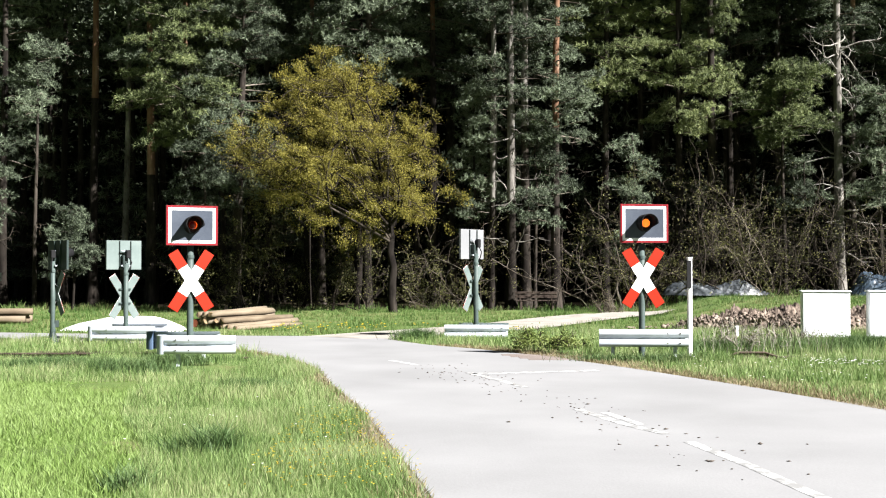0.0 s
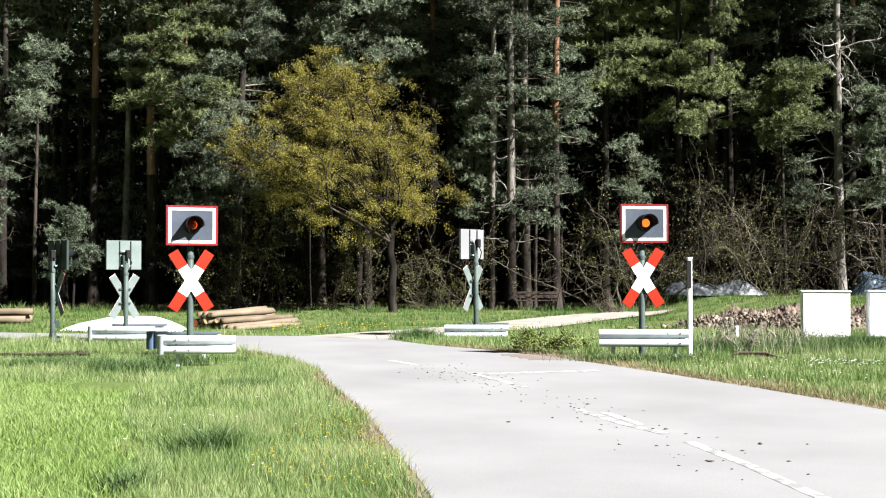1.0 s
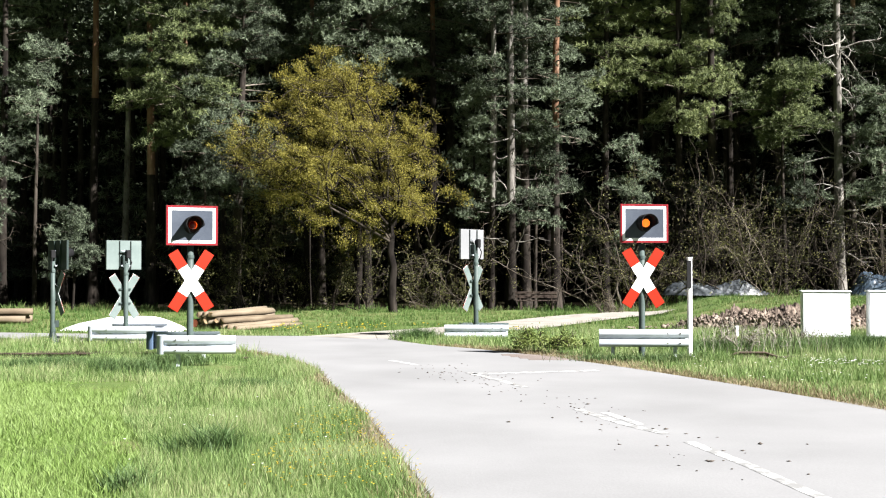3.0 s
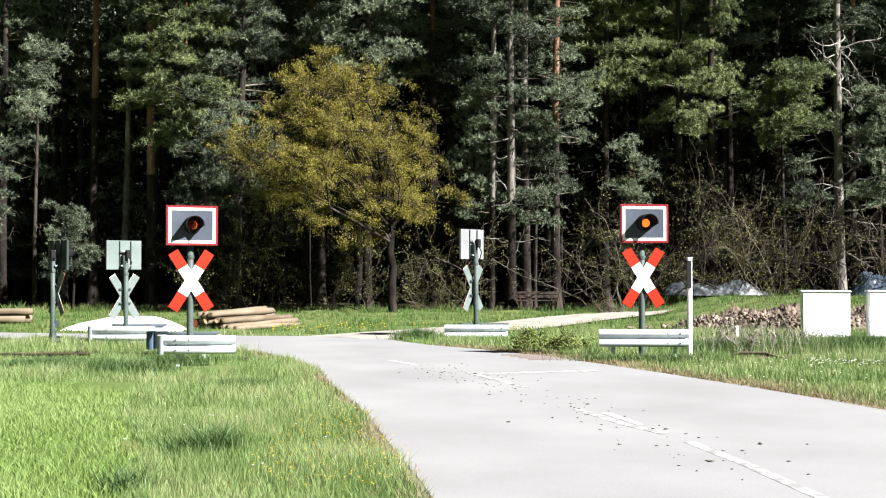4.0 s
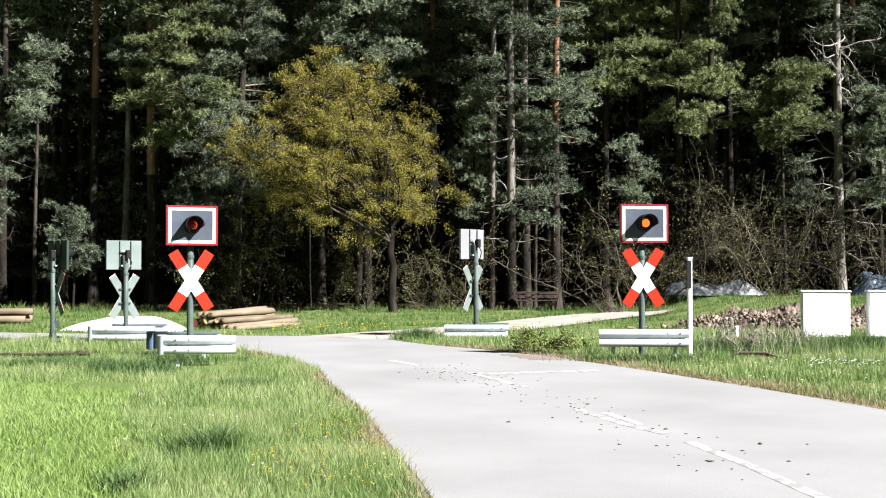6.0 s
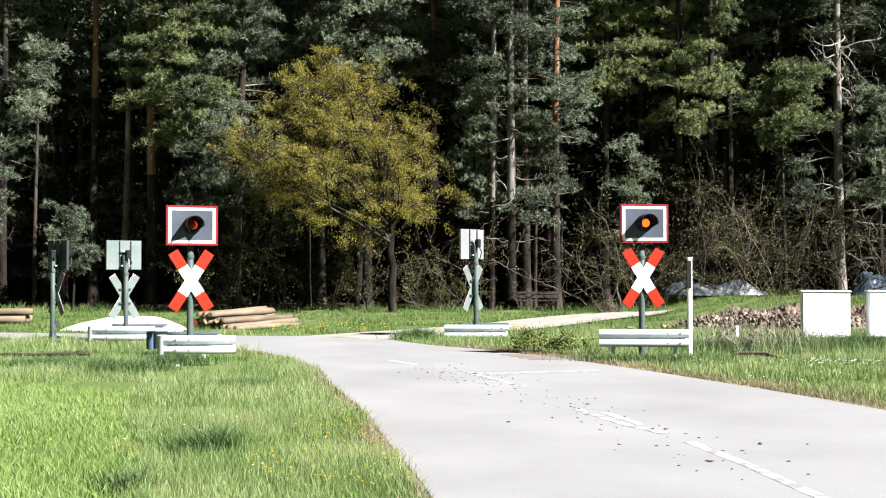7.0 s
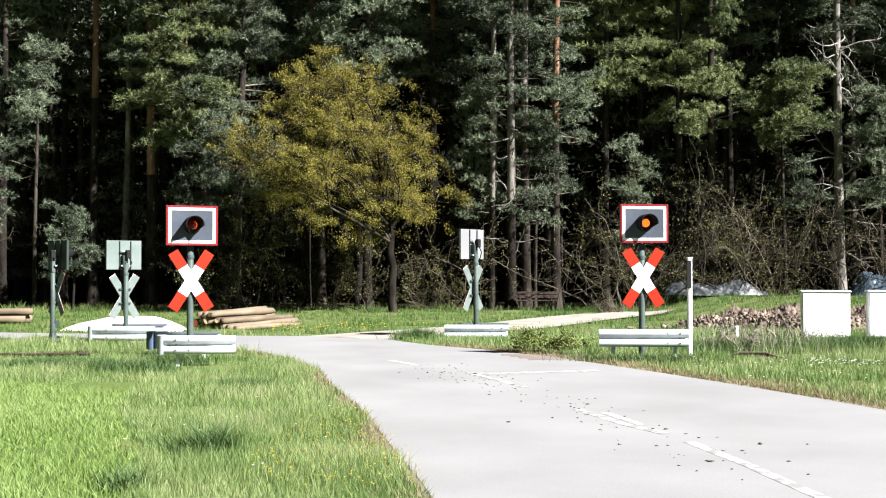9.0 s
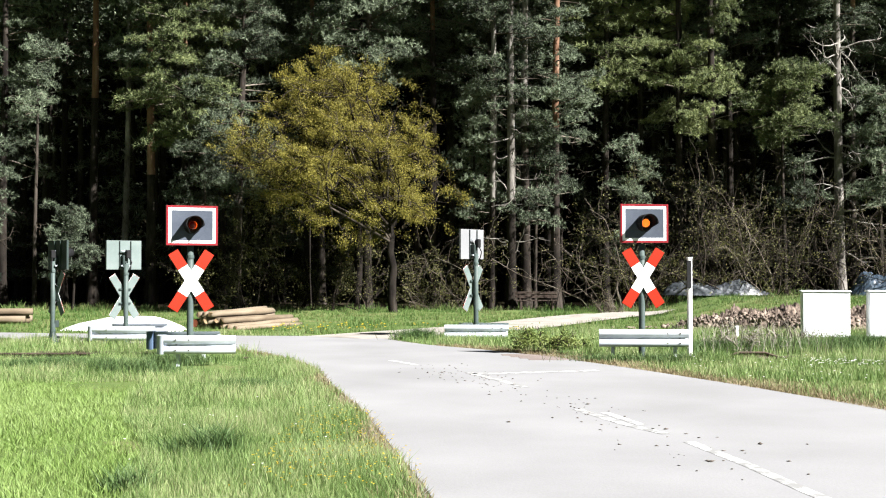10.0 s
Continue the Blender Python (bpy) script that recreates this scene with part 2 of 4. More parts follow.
def leaves(P, D, L, W, rng):
    """One pointed oval leaf (two triangles) at each point P along direction D."""
    n = len(P)
    S = np.cross(D, rng.normal(size=(n, 3)))
    S /= np.linalg.norm(S, axis=1)[:, None] + 1e-9
    L, W = np.broadcast_to(L, n)[:, None], np.broadcast_to(W, n)[:, None]
    M = P + D * L * 0.45
    V = np.stack([P, M - S * W / 2, P + D * L, M + S * W / 2], 1).reshape(-1, 3)
    k = np.arange(n)[:, None] * 4
    return V, np.concatenate([k + [0, 1, 2], k + [0, 2, 3]])


def unit(a):
    return a / (np.linalg.norm(a, axis=-1, keepdims=True) + 1e-9)


def smooth01(a, lo, hi):
    t = np.clip((a - lo) / (hi - lo), 0, 1)
    return t * t * (3 - 2 * t)


def height(x, y):
    """The lie of the land."""
    x, y = np.asarray(x, float), np.asarray(y, float)
    h = 0.55 * smooth01(x, 7, 10.5) * smooth01(y, 30, 38)
    h = h + 0.10 * smooth01(y, 30, 44)
    h = h + 7.0 * smooth01(y, 52, 120) + 20 * smooth01(y, 100, 260)
    return h


def inside(px, py, poly):
    px, py = np.asarray(px), np.asarray(py)
    c = np.zeros(px.shape, bool)
    q = poly[-1]
    for p in poly:
        hit = ((p[1] > py) != (q[1] > py)) & (px < (q[0] - p[0]) * (py - p[1]) / (q[1] - p[1] + 1e-12) + p[0])
        c ^= hit
        q = p
    return c


def curve(pts, n=8):
    """Catmull-Rom through plan points."""
    P = [np.array(p, float) for p in pts]
    P = [2 * P[0] - P[1]] + P + [2 * P[-1] - P[-2]]
    out = []
    for i in range(1, len(P) - 2):
        a, b, c, d = P[i - 1:i + 3]
        for k in range(n):
            t = k / n
            out.append(0.5 * (2 * b + (c - a) * t + (2 * a - 5 * b + 4 * c - d) * t * t + (3 * b - a - 3 * c + d) * t ** 3))
    out.append(P[-2])
    return np.array(out)


# ---- ground, road, path ----
LEFT = curve([(1.6, -20), (1.2, -5), (0.6, 2), (0.2, 5.5), (-0.08, 7.94), (-0.48, 10.3), (-0.94, 13), (-1.5, 15.5), (-2.04, 18.2), (-2.9, 20.5), (-3.6, 21.9), (-4.8, 23.4), (-6.1, 25.1), (-9.3, 26.2), (-14, 27.0), (-26, 28), (-70, 33)])
RIGHT = curve([(10, -20), (8.2, -5), (7, 4), (6.3, 8), (5.0, 12.85), (4.05, 15.7), (3.12, 18.1), (2.19, 20.2), (0.97, 22.4), (-0.29, 24.06), (-0.95, 25.3), (-1.6, 26.6), (-3, 27.3), (-5, 27.5), (-10.2, 28.6), (-14, 29.4), (-26, 31.4), (-70, 36.8)])
ROADPOLY = [tuple(p) for p in LEFT] + [tuple(p) for p in RIGHT[::-1]]
PATHC = curve([(-2.4, 26.6), (-1.0, 28.4), (1.6, 31.9), (4.0, 36.2), (5.6, 38.6), (7.4, 40.6)])
PATHW = np.interp(np.arange(len(PATHC)), [0, 10, len(PATHC) - 1], [1.3, 1.35, 1.1])


def ribbon(L, R, z, cols=10, crown=0.0):
    n = len(L)
    t = np.linspace(0, 1, cols + 1)
    V = L[:, None] * (1 - t)[None, :, None] + R[:, None] * t[None, :, None]
    zz = height(V[..., 0], V[..., 1]) + z + crown * (1 - (2 * t - 1) ** 2)[None]
    V = np.concatenate([V, zz[..., None]], -1).reshape(-1, 3)
    i, j = np.meshgrid(np.arange(n - 1), np.arange(cols), indexing="ij")
    a = i * (cols + 1) + j
    return V, np.stack([a, a + 1, a + cols + 2, a + cols + 1], -1).reshape(-1, 4)


def resample(P, n):
    d = np.concatenate([[0], np.cumsum(np.linalg.norm(np.diff(P, axis=0), axis=1))])
    s = np.linspace(0, d[-1], n)
    return np.stack([np.interp(s, d, P[:, k]) for k in (0, 1)], 1)


def build_ground():
    xs = np.concatenate([np.linspace(-900, -40, 14), np.linspace(-38, 40, 120), np.linspace(44, 900, 14)])
    ys = np.concatenate([np.linspace(-600, -20, 10), np.linspace(-18, 60, 130), np.linspace(64, 900, 30)])
    X, Y = np.meshgrid(xs, ys)
    Z = height(X, Y) - 0.012
    lump = 0.05 * (np.sin(X * 1.7 + 0.6 * Y) * np.sin(Y * 1.3) + np.sin(X * 0.7 - Y * 2.1) * 0.6)
    near = ~inside(X, Y, ROADPOLY)
    Z = Z + np.where(near & (Y > -18) & (Y < 60) & (np.abs(X) < 38), lump - 0.03, -0.05)
    V = np.stack([X, Y, Z], -1).reshape(-1, 3)
    nx, ny = len(xs), len(ys)
    i, j = np.meshgrid(np.arange(ny - 1), np.arange(nx - 1), indexing="ij")
    a = i * nx + j
    F = np.stack([a, a + 1, a + nx + 1, a + nx], -1).reshape(-1, 4)
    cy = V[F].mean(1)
    # Ground under the trees takes the litter colour with shade in it.
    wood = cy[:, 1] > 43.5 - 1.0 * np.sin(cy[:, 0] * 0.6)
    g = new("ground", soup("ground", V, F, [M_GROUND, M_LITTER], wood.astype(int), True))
    tagged(g, "grassy ground with brown forest litter, darkened for the shade under the trees", "ground", kind="structure")

    L, R = resample(LEFT, 160), resample(RIGHT, 160)
    V, F = ribbon(L, R, 0.02, 10, 0.0)
    tagged(new("road", soup("road", V, F, M_ROAD, smooth=True)), "pale sunlit asphalt country road bending left past the rails", "road", kind="structure")
    N = np.gradient(PATHC, axis=0)
    N = unit(np.stack([-N[:, 1], N[:, 0]], 1))
    V, F = ribbon(PATHC + N * PATHW[:, None], PATHC - N * PATHW[:, None], 0.010, 6, 0.016)
    tagged(new("path", soup("path", V, F, M_PATH, smooth=True)), "pale gravel track leading off into the woods", "path", kind="structure")
    # sandy strip along both road edges
    for nm, E, sgn in (("shoulder", L, 1), ("shoulder", R, -1)):
        T = np.gradient(E, axis=0)
        Nn = unit(np.stack([-T[:, 1], T[:, 0]], 1)) * sgn
        w = 0.22 + 0.10 * np.sin(np.arange(len(E)) * 1.7) + 0.06 * np.sin(np.arange(len(E)) * 0.6)
        V, F = ribbon(E - Nn * 0.08, E + Nn * w[:, None], 0.016, 2)
        V[2::3, 2] -= 0.06
        tagged(new(nm, soup(nm, V, F, M_SHOULDER, smooth=True)), "strip of dry sandy grit along the asphalt edge", "road shoulder", kind="structure")


build_ground()


def road_line(pts, width, label):
    P = resample(np.array(pts, float), 12)
    T = np.gradient(P, axis=0)
    N = unit(np.stack([-T[:, 1], T[:, 0]], 1)) * width / 2
    V, F = ribbon(P + N, P - N, 0.0225, 1)
    tagged(new("road_marking", soup("road_marking", V, F, M_LINE)), label, "road marking", "white lines on the road", "structure")


road_line([(2.68, 7.6), (2.62, 8.0), (2.48, 9.2), (2.27, 10.45)], 0.115, "worn white centre line dash on asphalt")
road_line([(2.16, 10.95), (1.88, 11.6), (1.53, 12.9)], 0.115, "worn white centre line dash on asphalt")
road_line([(2.03, 11.6), (1.80, 12.6)], 0.105, "short white dash beside the centre line")
road_line([(1.12, 15.3), (0.78, 16.4), (0.40, 17.5)], 0.115, "faded white centre line dash on asphalt")
road_line([(-0.42, 18.9), (-0.92, 19.9)], 0.115, "faded white centre line dash on asphalt")
road_line([(0.46, 17.3), (2.45, 17.9)], 0.22, "broad white stop line across one lane")


# ---- crossing signals ----
def ring_bm(w, h, bw, d):
    """A rectangular picture-frame border in the xz plane."""
    bm = bmesh.new()
    for x, z, sx, sz in ((0, h / 2 - bw / 2, w, bw), (0, -h / 2 + bw / 2, w, bw), (-w / 2 + bw / 2, 0, bw, h - 2 * bw), (w / 2 - bw / 2, 0, bw, h - 2 * bw)):
        box(sx, d, sz, (x, 0, z), 0.003, bm=bm)
    return bm


def visor_bm(r, length):
    """A tunnel hood, open below, jutting towards -y."""
    bm = bmesh.new()
    n = 18
    rings = []
    for y, rr, low in ((0, r, 85), (-length, r * 1.02, 4)):
        for off in (0.0, 0.012):
            ring = []
            for i in range(n + 1):
                a = radians(-low) + (math.pi + 2 * radians(low)) * i / n
                ring.append(bm.verts.new(((rr + off) * math.cos(a), y, (rr + off) * math.sin(a))))
            rings.append(ring)
    ib, ob, i2, o2 = rings
    for i in range(n):
        bm.faces.new((ib[i], ib[i + 1], i2[i + 1], i2[i]))
        bm.faces.new((ob[i], o2[i], o2[i + 1], ob[i + 1]))
        bm.faces.new((i2[i], i2[i + 1], o2[i + 1], o2[i]))
    for i in (0, n):
        bm.faces.new((ib[i], i2[i], o2[i], ob[i]))
    return bm


def lamp_mesh(r):
    """A turning lamp globe: a glowing side, an ember zone and a dark side."""
    ns, nr = 40, 14
    V, F, mi = [], [], []
    for j in range(nr + 1):
        th = math.pi * j / nr
        for i in range(ns):
            a = 2 * math.pi * i / ns
            V.append((r * math.sin(th) * math.sin(a), -r * math.sin(th) * math.cos(a), r * math.cos(th)))
    for j in range(nr):
        for i in range(ns):
            k = (i + 1) % ns
            F.append((j * ns + i, j * ns + k, (j + 1) * ns + k, (j + 1) * ns + i))
            a = abs((i + 0.5) / ns * 360 - (360 if i >= ns / 2 else 0))
            mi.append(0 if a < 80 else 1 if a < 112 else 2 if a < 140 else 3)
    return soup("lamp", V, F, [M_HOTC, M_HOT, M_EMBER, M_DIM], mi, True)


def signal(at, turn, label, pole_h=2.06, board_w=0.90, board_h=0.70, board_z=2.39, cross_z=1.42, pole_r=0.057, back=None, rim=None):
    back, rim = back or M_BACKP, rim or M_RED
    s = thing("crossing_signal", pose(at[0], at[1], at[2], 0, 0, turn), label, "crossing signal", "signals round the crossing")
    part("pole", tube_bm([(0, 0, -0.3), (0, 0, 0.02), (0, 0, pole_h * 0.5), (0, 0, pole_h + 0.02)], [pole_r * 1.05] * 2 + [pole_r] * 2, 16), M_POLE, s, "grey-green painted steel pole", True)
    for z in (0.35, pole_h - 0.22):
        part("collar", tube_bm([(0, 0, z - 0.03), (0, 0, z + 0.03)], [pole_r + 0.012] * 2, 16), M_POLE, s)
    b = part("signboard", box(board_w - 0.05, 0.03, board_h - 0.05, (0, -0.14, board_z), 0.004), M_SLATE, s, "slate grey enamelled signal board")
    part("red_border", ring_bm(board_w, board_h, 0.036, 0.05), rim, b, "enamelled outer border", m=pose(0, -0.14, board_z))
    part("white_border", ring_bm(board_w - 0.074, board_h - 0.074, 0.052, 0.036), M_WHITE, b, "white inner border", m=pose(0, -0.142, board_z))
    part("back_sheet", box(board_w + 0.004, 0.012, board_h + 0.004, (0, -0.112, board_z), 0.003), back, b, "plain sheet back of the board")
    for x in (-0.17, 0.12):
        part("back_rail", box(0.022, 0.03, board_h - 0.02, (x, -0.095, board_z), 0.003), M_DKGREEN, b)
    lz = board_z + 0.005
    part("lamp_backing", tube_bm([(0, -0.158, lz), (0, -0.19, lz), (0, -0.20, lz)], [0.14, 0.14, 0.125], 24), M_BLACK, b, "black lamp surround")
    part("visor", visor_bm(0.145, 0.31), M_BLACK, b, "matt black lamp hood", True, pose(0, -0.16, lz))
    lamp = part("lamp", lamp_mesh(0.073), None, b, "round signal lamp flashing orange-red", m=pose(0, -0.235, lz))
    part("bracket", box(0.12, 0.10, 0.16, (0, -0.06, board_z - 0.12), 0.01), M_DKGREEN, s)
    part("bracket_arm", box(0.05, 0.12, 0.30, (0.06, -0.04, board_z - 0.16), 0.008), M_DKGREEN, s)
    part("junction_box", box(0.11, 0.12, 0.20, (-0.03, 0.03, board_z + 0.02), 0.015), M_BLACK, s, "small dark junction box")
    part("cable", tube_bm([(-0.06, 0.05, board_z - 0.07), (-0.10, 0.09, board_z - 0.18), (-0.07, 0.08, board_z - 0.30), (-0.02, 0.06, board_z - 0.42)], [0.014] * 4, 6), M_BLACK, s, "black cable loop", True)
    part("clamp_bar", box(0.24, 0.05, 0.035, (0, -0.02, board_z - 0.26), 0.006), M_GALV, s, "galvanised clamp bar")
    part("clamp_bar", box(0.16, 0.05, 0.03, (0.04, -0.03, board_z + 0.10), 0.006), M_GALV, s, "galvanised clamp bar")
    for z in (cross_z - 0.17, cross_z + 0.17):
        part("cross_bracket", box(0.30, 0.03, 0.045, (0, -0.06, z), 0.004), M_DKGREEN, s)
    for k, a in enumerate((32.5, -32.5)):
        t = Matrix.Rotation(radians(a), 4, "Y")
        y = -0.085 - 0.0055 * k
        arm = part("cross_arm", box(0.19, 0.005, 1.19, (0, 0, 0), 0.0015), M_WHITE, s, "white enamelled diagonal board", m=Matrix.Translation((0, y, cross_z)) @ t)
        part("arm_back", box(0.184, 0.004, 1.18, (0, 0.006, 0), 0.001), M_BACKP, arm, "pale green back of the board")
        for sg in (-1, 1):
            part("red_tip", box(0.194, 0.006, 0.32, (0, -0.002, sg * 0.437), 0.001), M_ORANGE, arm, "red-orange reflective end")
    return s, lamp


sig_l, lamp_l = signal((-4.47, 20.0, 0), 23, "level crossing signal with white and red cross beside a steel guardrail")
sig_r, lamp_r = signal((3.62, 20.6, 0), 9, "level crossing signal with cross on the grassy verge", board_z=2.45, cross_z=1.47)
sig_b, _ = signal((-7.12, 25.4, -0.08), 222, "crossing signal seen from its pale green back, beyond the rails", board_z=2.18, cross_z=1.18, pole_h=1.95, rim=M_BACKP)
sig_m, _ = signal((0.78, 26.7, 0), 232, "crossing signal turned half away, pale back showing, by the track", board_z=2.22, cross_z=1.18, pole_h=1.98, back=M_BACKG, rim=M_BACKG)
# Back and rim in dark green: the shade on this side is coloured in.
sig_f, _ = signal((-8.76, 25.4, -0.07), 137, "crossing signal seen edge-on, its back coloured dark for shade", board_z=2.17, cross_z=1.25, pole_h=2.0, back=M_DKGREEN, rim=M_DKGREEN)
for s_ in (sig_b, sig_f):
    s_.matrix_basis = s_.matrix_basis @ Matrix.Diagonal((0.93, 0.93, 0.93, 1))
part("foot", tube_bm([(0, 0, 0.0), (0, 0, 0.12), (0, 0, 0.3)], [0.16, 0.12, 0.07], 12), M_DKGREEN, sig_f, "flared dark cast foot")
part("relay_box", box(0.13, 0.12, 0.17, (0.08, -0.12, 0.5), 0.01), M_DKGREEN, sig_f, "small dark box on the pole")


# ---- guardrails ----
WBEAM = [(0.0, 0.155), (0.018, 0.152), (0.058, 0.125), (0.066, 0.055), (0.012, 0.02), (0.012, -0.02), (0.066, -0.055), (0.058, -0.125), (0.018, -0.152), (0.0, -0.155)]


def beam_mesh(path):
    """A W-profile steel beam along a plan path, with thickness."""
    P = np.array(path, float)
    T = unit(np.gradient(P, axis=0))
    N = np.stack([T[:, 1], -T[:, 0]], 1)
    prof = [(d, z) for d, z in WBEAM] + [(d - 0.006, z) for d, z in WBEAM[::-1]]
    k = len(prof)
    V = [(p[0] + n[0] * d, p[1] + n[1] * d, z) for p, n in zip(P, N) for d, z in prof]
    F = [(i * k + j, (i + 1) * k + j, (i + 1) * k + (j + 1) % k, i * k + (j + 1) % k) for i in range(len(P) - 1) for j in range(k)]
    return soup("beam", V, F, M_GALV)


def guardrail(at, turn, beams, posts, label, bolts=()):
    g = thing("guardrail", pose(at[0], at[1], at[2], 0, 0, turn), label, "guardrail", "guardrails round the signals")
    for path, m in beams:
        part("beam", beam_mesh(path), M_GALV, g, "galvanised W-profile steel beam", m=m)
    for x, y, top in posts:
        part("post", box(0.055, 0.11, top + 0.4, (x, y, (top - 0.4) / 2), 0.006), M_GALV, g, "steel post")
    for x, y, z in bolts:
        part("bolt", tube_bm([(x, y, z), (x, y - 0.014, z)], [0.014, 0.011], 8), M_RUST, g)
    return g


def end_cap(g, x, y, z, rx, ry, material, label):
    """A rounded sheet-steel nose closing a beam's end, bulging towards -x."""
    bm = bmesh.new()
    ring = [(x - rx * math.cos(a), y + ry * math.sin(a)) for a in np.linspace(-1.57, 1.57, 15)]
    lo, hi = [bm.verts.new((px, py, z - 0.157)) for px, py in ring], [bm.verts.new((px, py, z + 0.157)) for px, py in ring]
    for i in range(14):
        bm.faces.new((lo[i], lo[i + 1], hi[i + 1], hi[i]))
    bm.faces.new(lo)
    bm.faces.new(hi)
    bm.faces.new((lo[0], hi[0], hi[-1], lo[-1]))
    part("end_cap", bm, material, g, label)


def bowed(x0, x1, sag):
    """A run from x0 to x1 that bows towards -y at its middle."""
    return [(x, -sag * (1 - (2 * (x - x0) / (x1 - x0) - 1) ** 2)) for x in np.linspace(x0, x1, 14)]


def slots(x, y, z):
    return [(x - 0.1, y, z + 0.085), (x + 0.12, y, z + 0.085), (x - 0.1, y, z - 0.085), (x + 0.12, y, z - 0.085), (x - 0.1, y + 0.065, z), (x + 0.12, y + 0.065, z)]


g_front = guardrail((-4.77, 18.9, -0.05), 2, [(bowed(0.1, 1.3, 0.05), pose(0, 0, 0.41)), (bowed(0.0, 1.2, 0.0)[::-1], pose(-0.42, 1.6, 0.39))],
                    [(0.33, 0.09, 0.35), (-0.2, 1.52, 0.35), (0.5, 1.52, 0.35)], "pale galvanised guardrail with rounded ends shielding a signal", slots(0.42, -0.10, 0.41))
end_cap(g_front, 0.11, 0.07, 0.41, 0.13, 0.14, M_GALV, "rounded galvanised end piece")
# This end lies in shade, painted here as blue-grey.
end_cap(g_front, -0.40, 1.56, 0.39, 0.13, 0.16, M_SHADECAP, "rounded steel end cap, coloured blue-grey for sky-lit shade")
g_left = guardrail((-7.80, 24.85, -0.05), -3, [(bowed(0.1, 1.5, 0.05), pose(0, 0, 0.27)), (bowed(0.1, 1.4, 0.0)[::-1], pose(0.0, 1.2, 0.28))],
                   [(0.36, 0.09, 0.25), (0.5, 1.15, 0.25), (1.2, 1.15, 0.25)], "pale galvanised guardrail beyond the rails in tall grass", slots(0.55, -0.10, 0.27))
end_cap(g_left, 0.11, 0.07, 0.27, 0.13, 0.14, M_GALV, "rounded galvanised end piece")
guardrail((2.78, 20.15, 0.0), -3, [(bowed(0, 1.57, 0.03), pose(0, 0, 0.40))],
          [(0.25, 0.09, 0.5), (1.35, 0.09, 0.5)], "straight galvanised guardrail in the verge grass", slots(1.3, -0.075, 0.40))
guardrail((0.04, 26.2, 0.0), -2, [(bowed(0, 1.46, 0.03), pose(0, 0, 0.19)), (bowed(0.2, 1.4, 0.0)[::-1], pose(0.1, 1.0, 0.19))],
          [(0.4, 0.09, 0.3), (1.1, 0.09, 0.3)], "galvanised guardrail before a half-turned signal", slots(1.2, -0.075, 0.19))

mk = thing("marker_post", pose(4.46, 20.45, 0, 0, 0, 8), "tall white delineator post with a black side panel", "marker post")
part("post", box(0.075, 0.075, 2.0, (0, 0, 0.82), 0.008), M_WHITE, mk, "white painted post")
part("panel", box(0.085, 0.03, 0.50, (-0.032, -0.05, 1.53), 0.005), M_BLACK, mk, "matt black panel")
part("post_cap", box(0.095, 0.09, 0.02, (0, 0, 1.83), 0.004), M_WHITE, mk)


# ---- rails ----
def rail_line(off, name):
    prof = [(-0.06, 0), (0.06, 0), (0.06, 0.012), (0.012, 0.03), (0.012, 0.11), (0.035, 0.12), (0.035, 0.15), (-0.035, 0.15), (-0.035, 0.12), (-0.012, 0.11), (-0.012, 0.03), (-0.06, 0.012)]
    xs = np.linspace(-60, 60, 481)
    k = len(prof)
    V = [(x, 20.95 + off + 0.022 * x + d, (-0.142 if off or -4.6 < x < 5.4 or x > 6.2 else -0.06) + z) for x in xs for d, z in prof]
    F = [(i * k + j, (i + 1) * k + j, (i + 1) * k + (j + 1) % k, i * k + (j + 1) % k) for i in range(len(xs) - 1) for j in range(k)]
    tagged(new("rail", soup("rail", V, F, M_RUST)), "rusty brown steel rail sunk in grass", "rail", "rails of the single track", "structure")


rail_line(0.0, "rail")
rail_line(1.5, "rail")
for j in range(4):
    w = thing("crossing_plank", pose(2.16 - 0.14 * j, 20.15 + 0.345 * j, 0.0, 0, 0, 1.5), "weathered pinkish timber plank laid between the rails", "plank", "planks beside the rails")
    part("plank", box(1.3, 0.335, 0.05, (0, 0, 0), 0.012), M_TIMBER, w)


# ---- cabinets ----
def cabinet(x, y, w, h):
    c = thing("control_cabinet", pose(x, y, 0, 0, 0, -12), "plain white trackside control cabinet on a concrete plinth", "cabinet", "white cabinets")
    part("plinth", box(w - 0.06, 0.42, 0.25, (0, 0, 0.02), 0.01), M_CONC, c, "concrete plinth")
    part("body", box(w - 0.03, 0.44, h, (0, 0, 0.12 + h / 2), 0.01), M_CABINET, c)
    part("door", box(w - 0.06, 0.02, h - 0.05, (0, -0.228, 0.12 + h / 2), 0.006), M_CABINET, c, "flat white door")
    part("lid", box(w + 0.03, 0.50, 0.04, (0, 0, 0.12 + h + 0.02), 0.012), M_CABINET, c, "white overhanging lid")


cabinet(8.44, 25.0, 1.03, 1.0)
cabinet(9.95, 25.1, 1.03, 1.0)


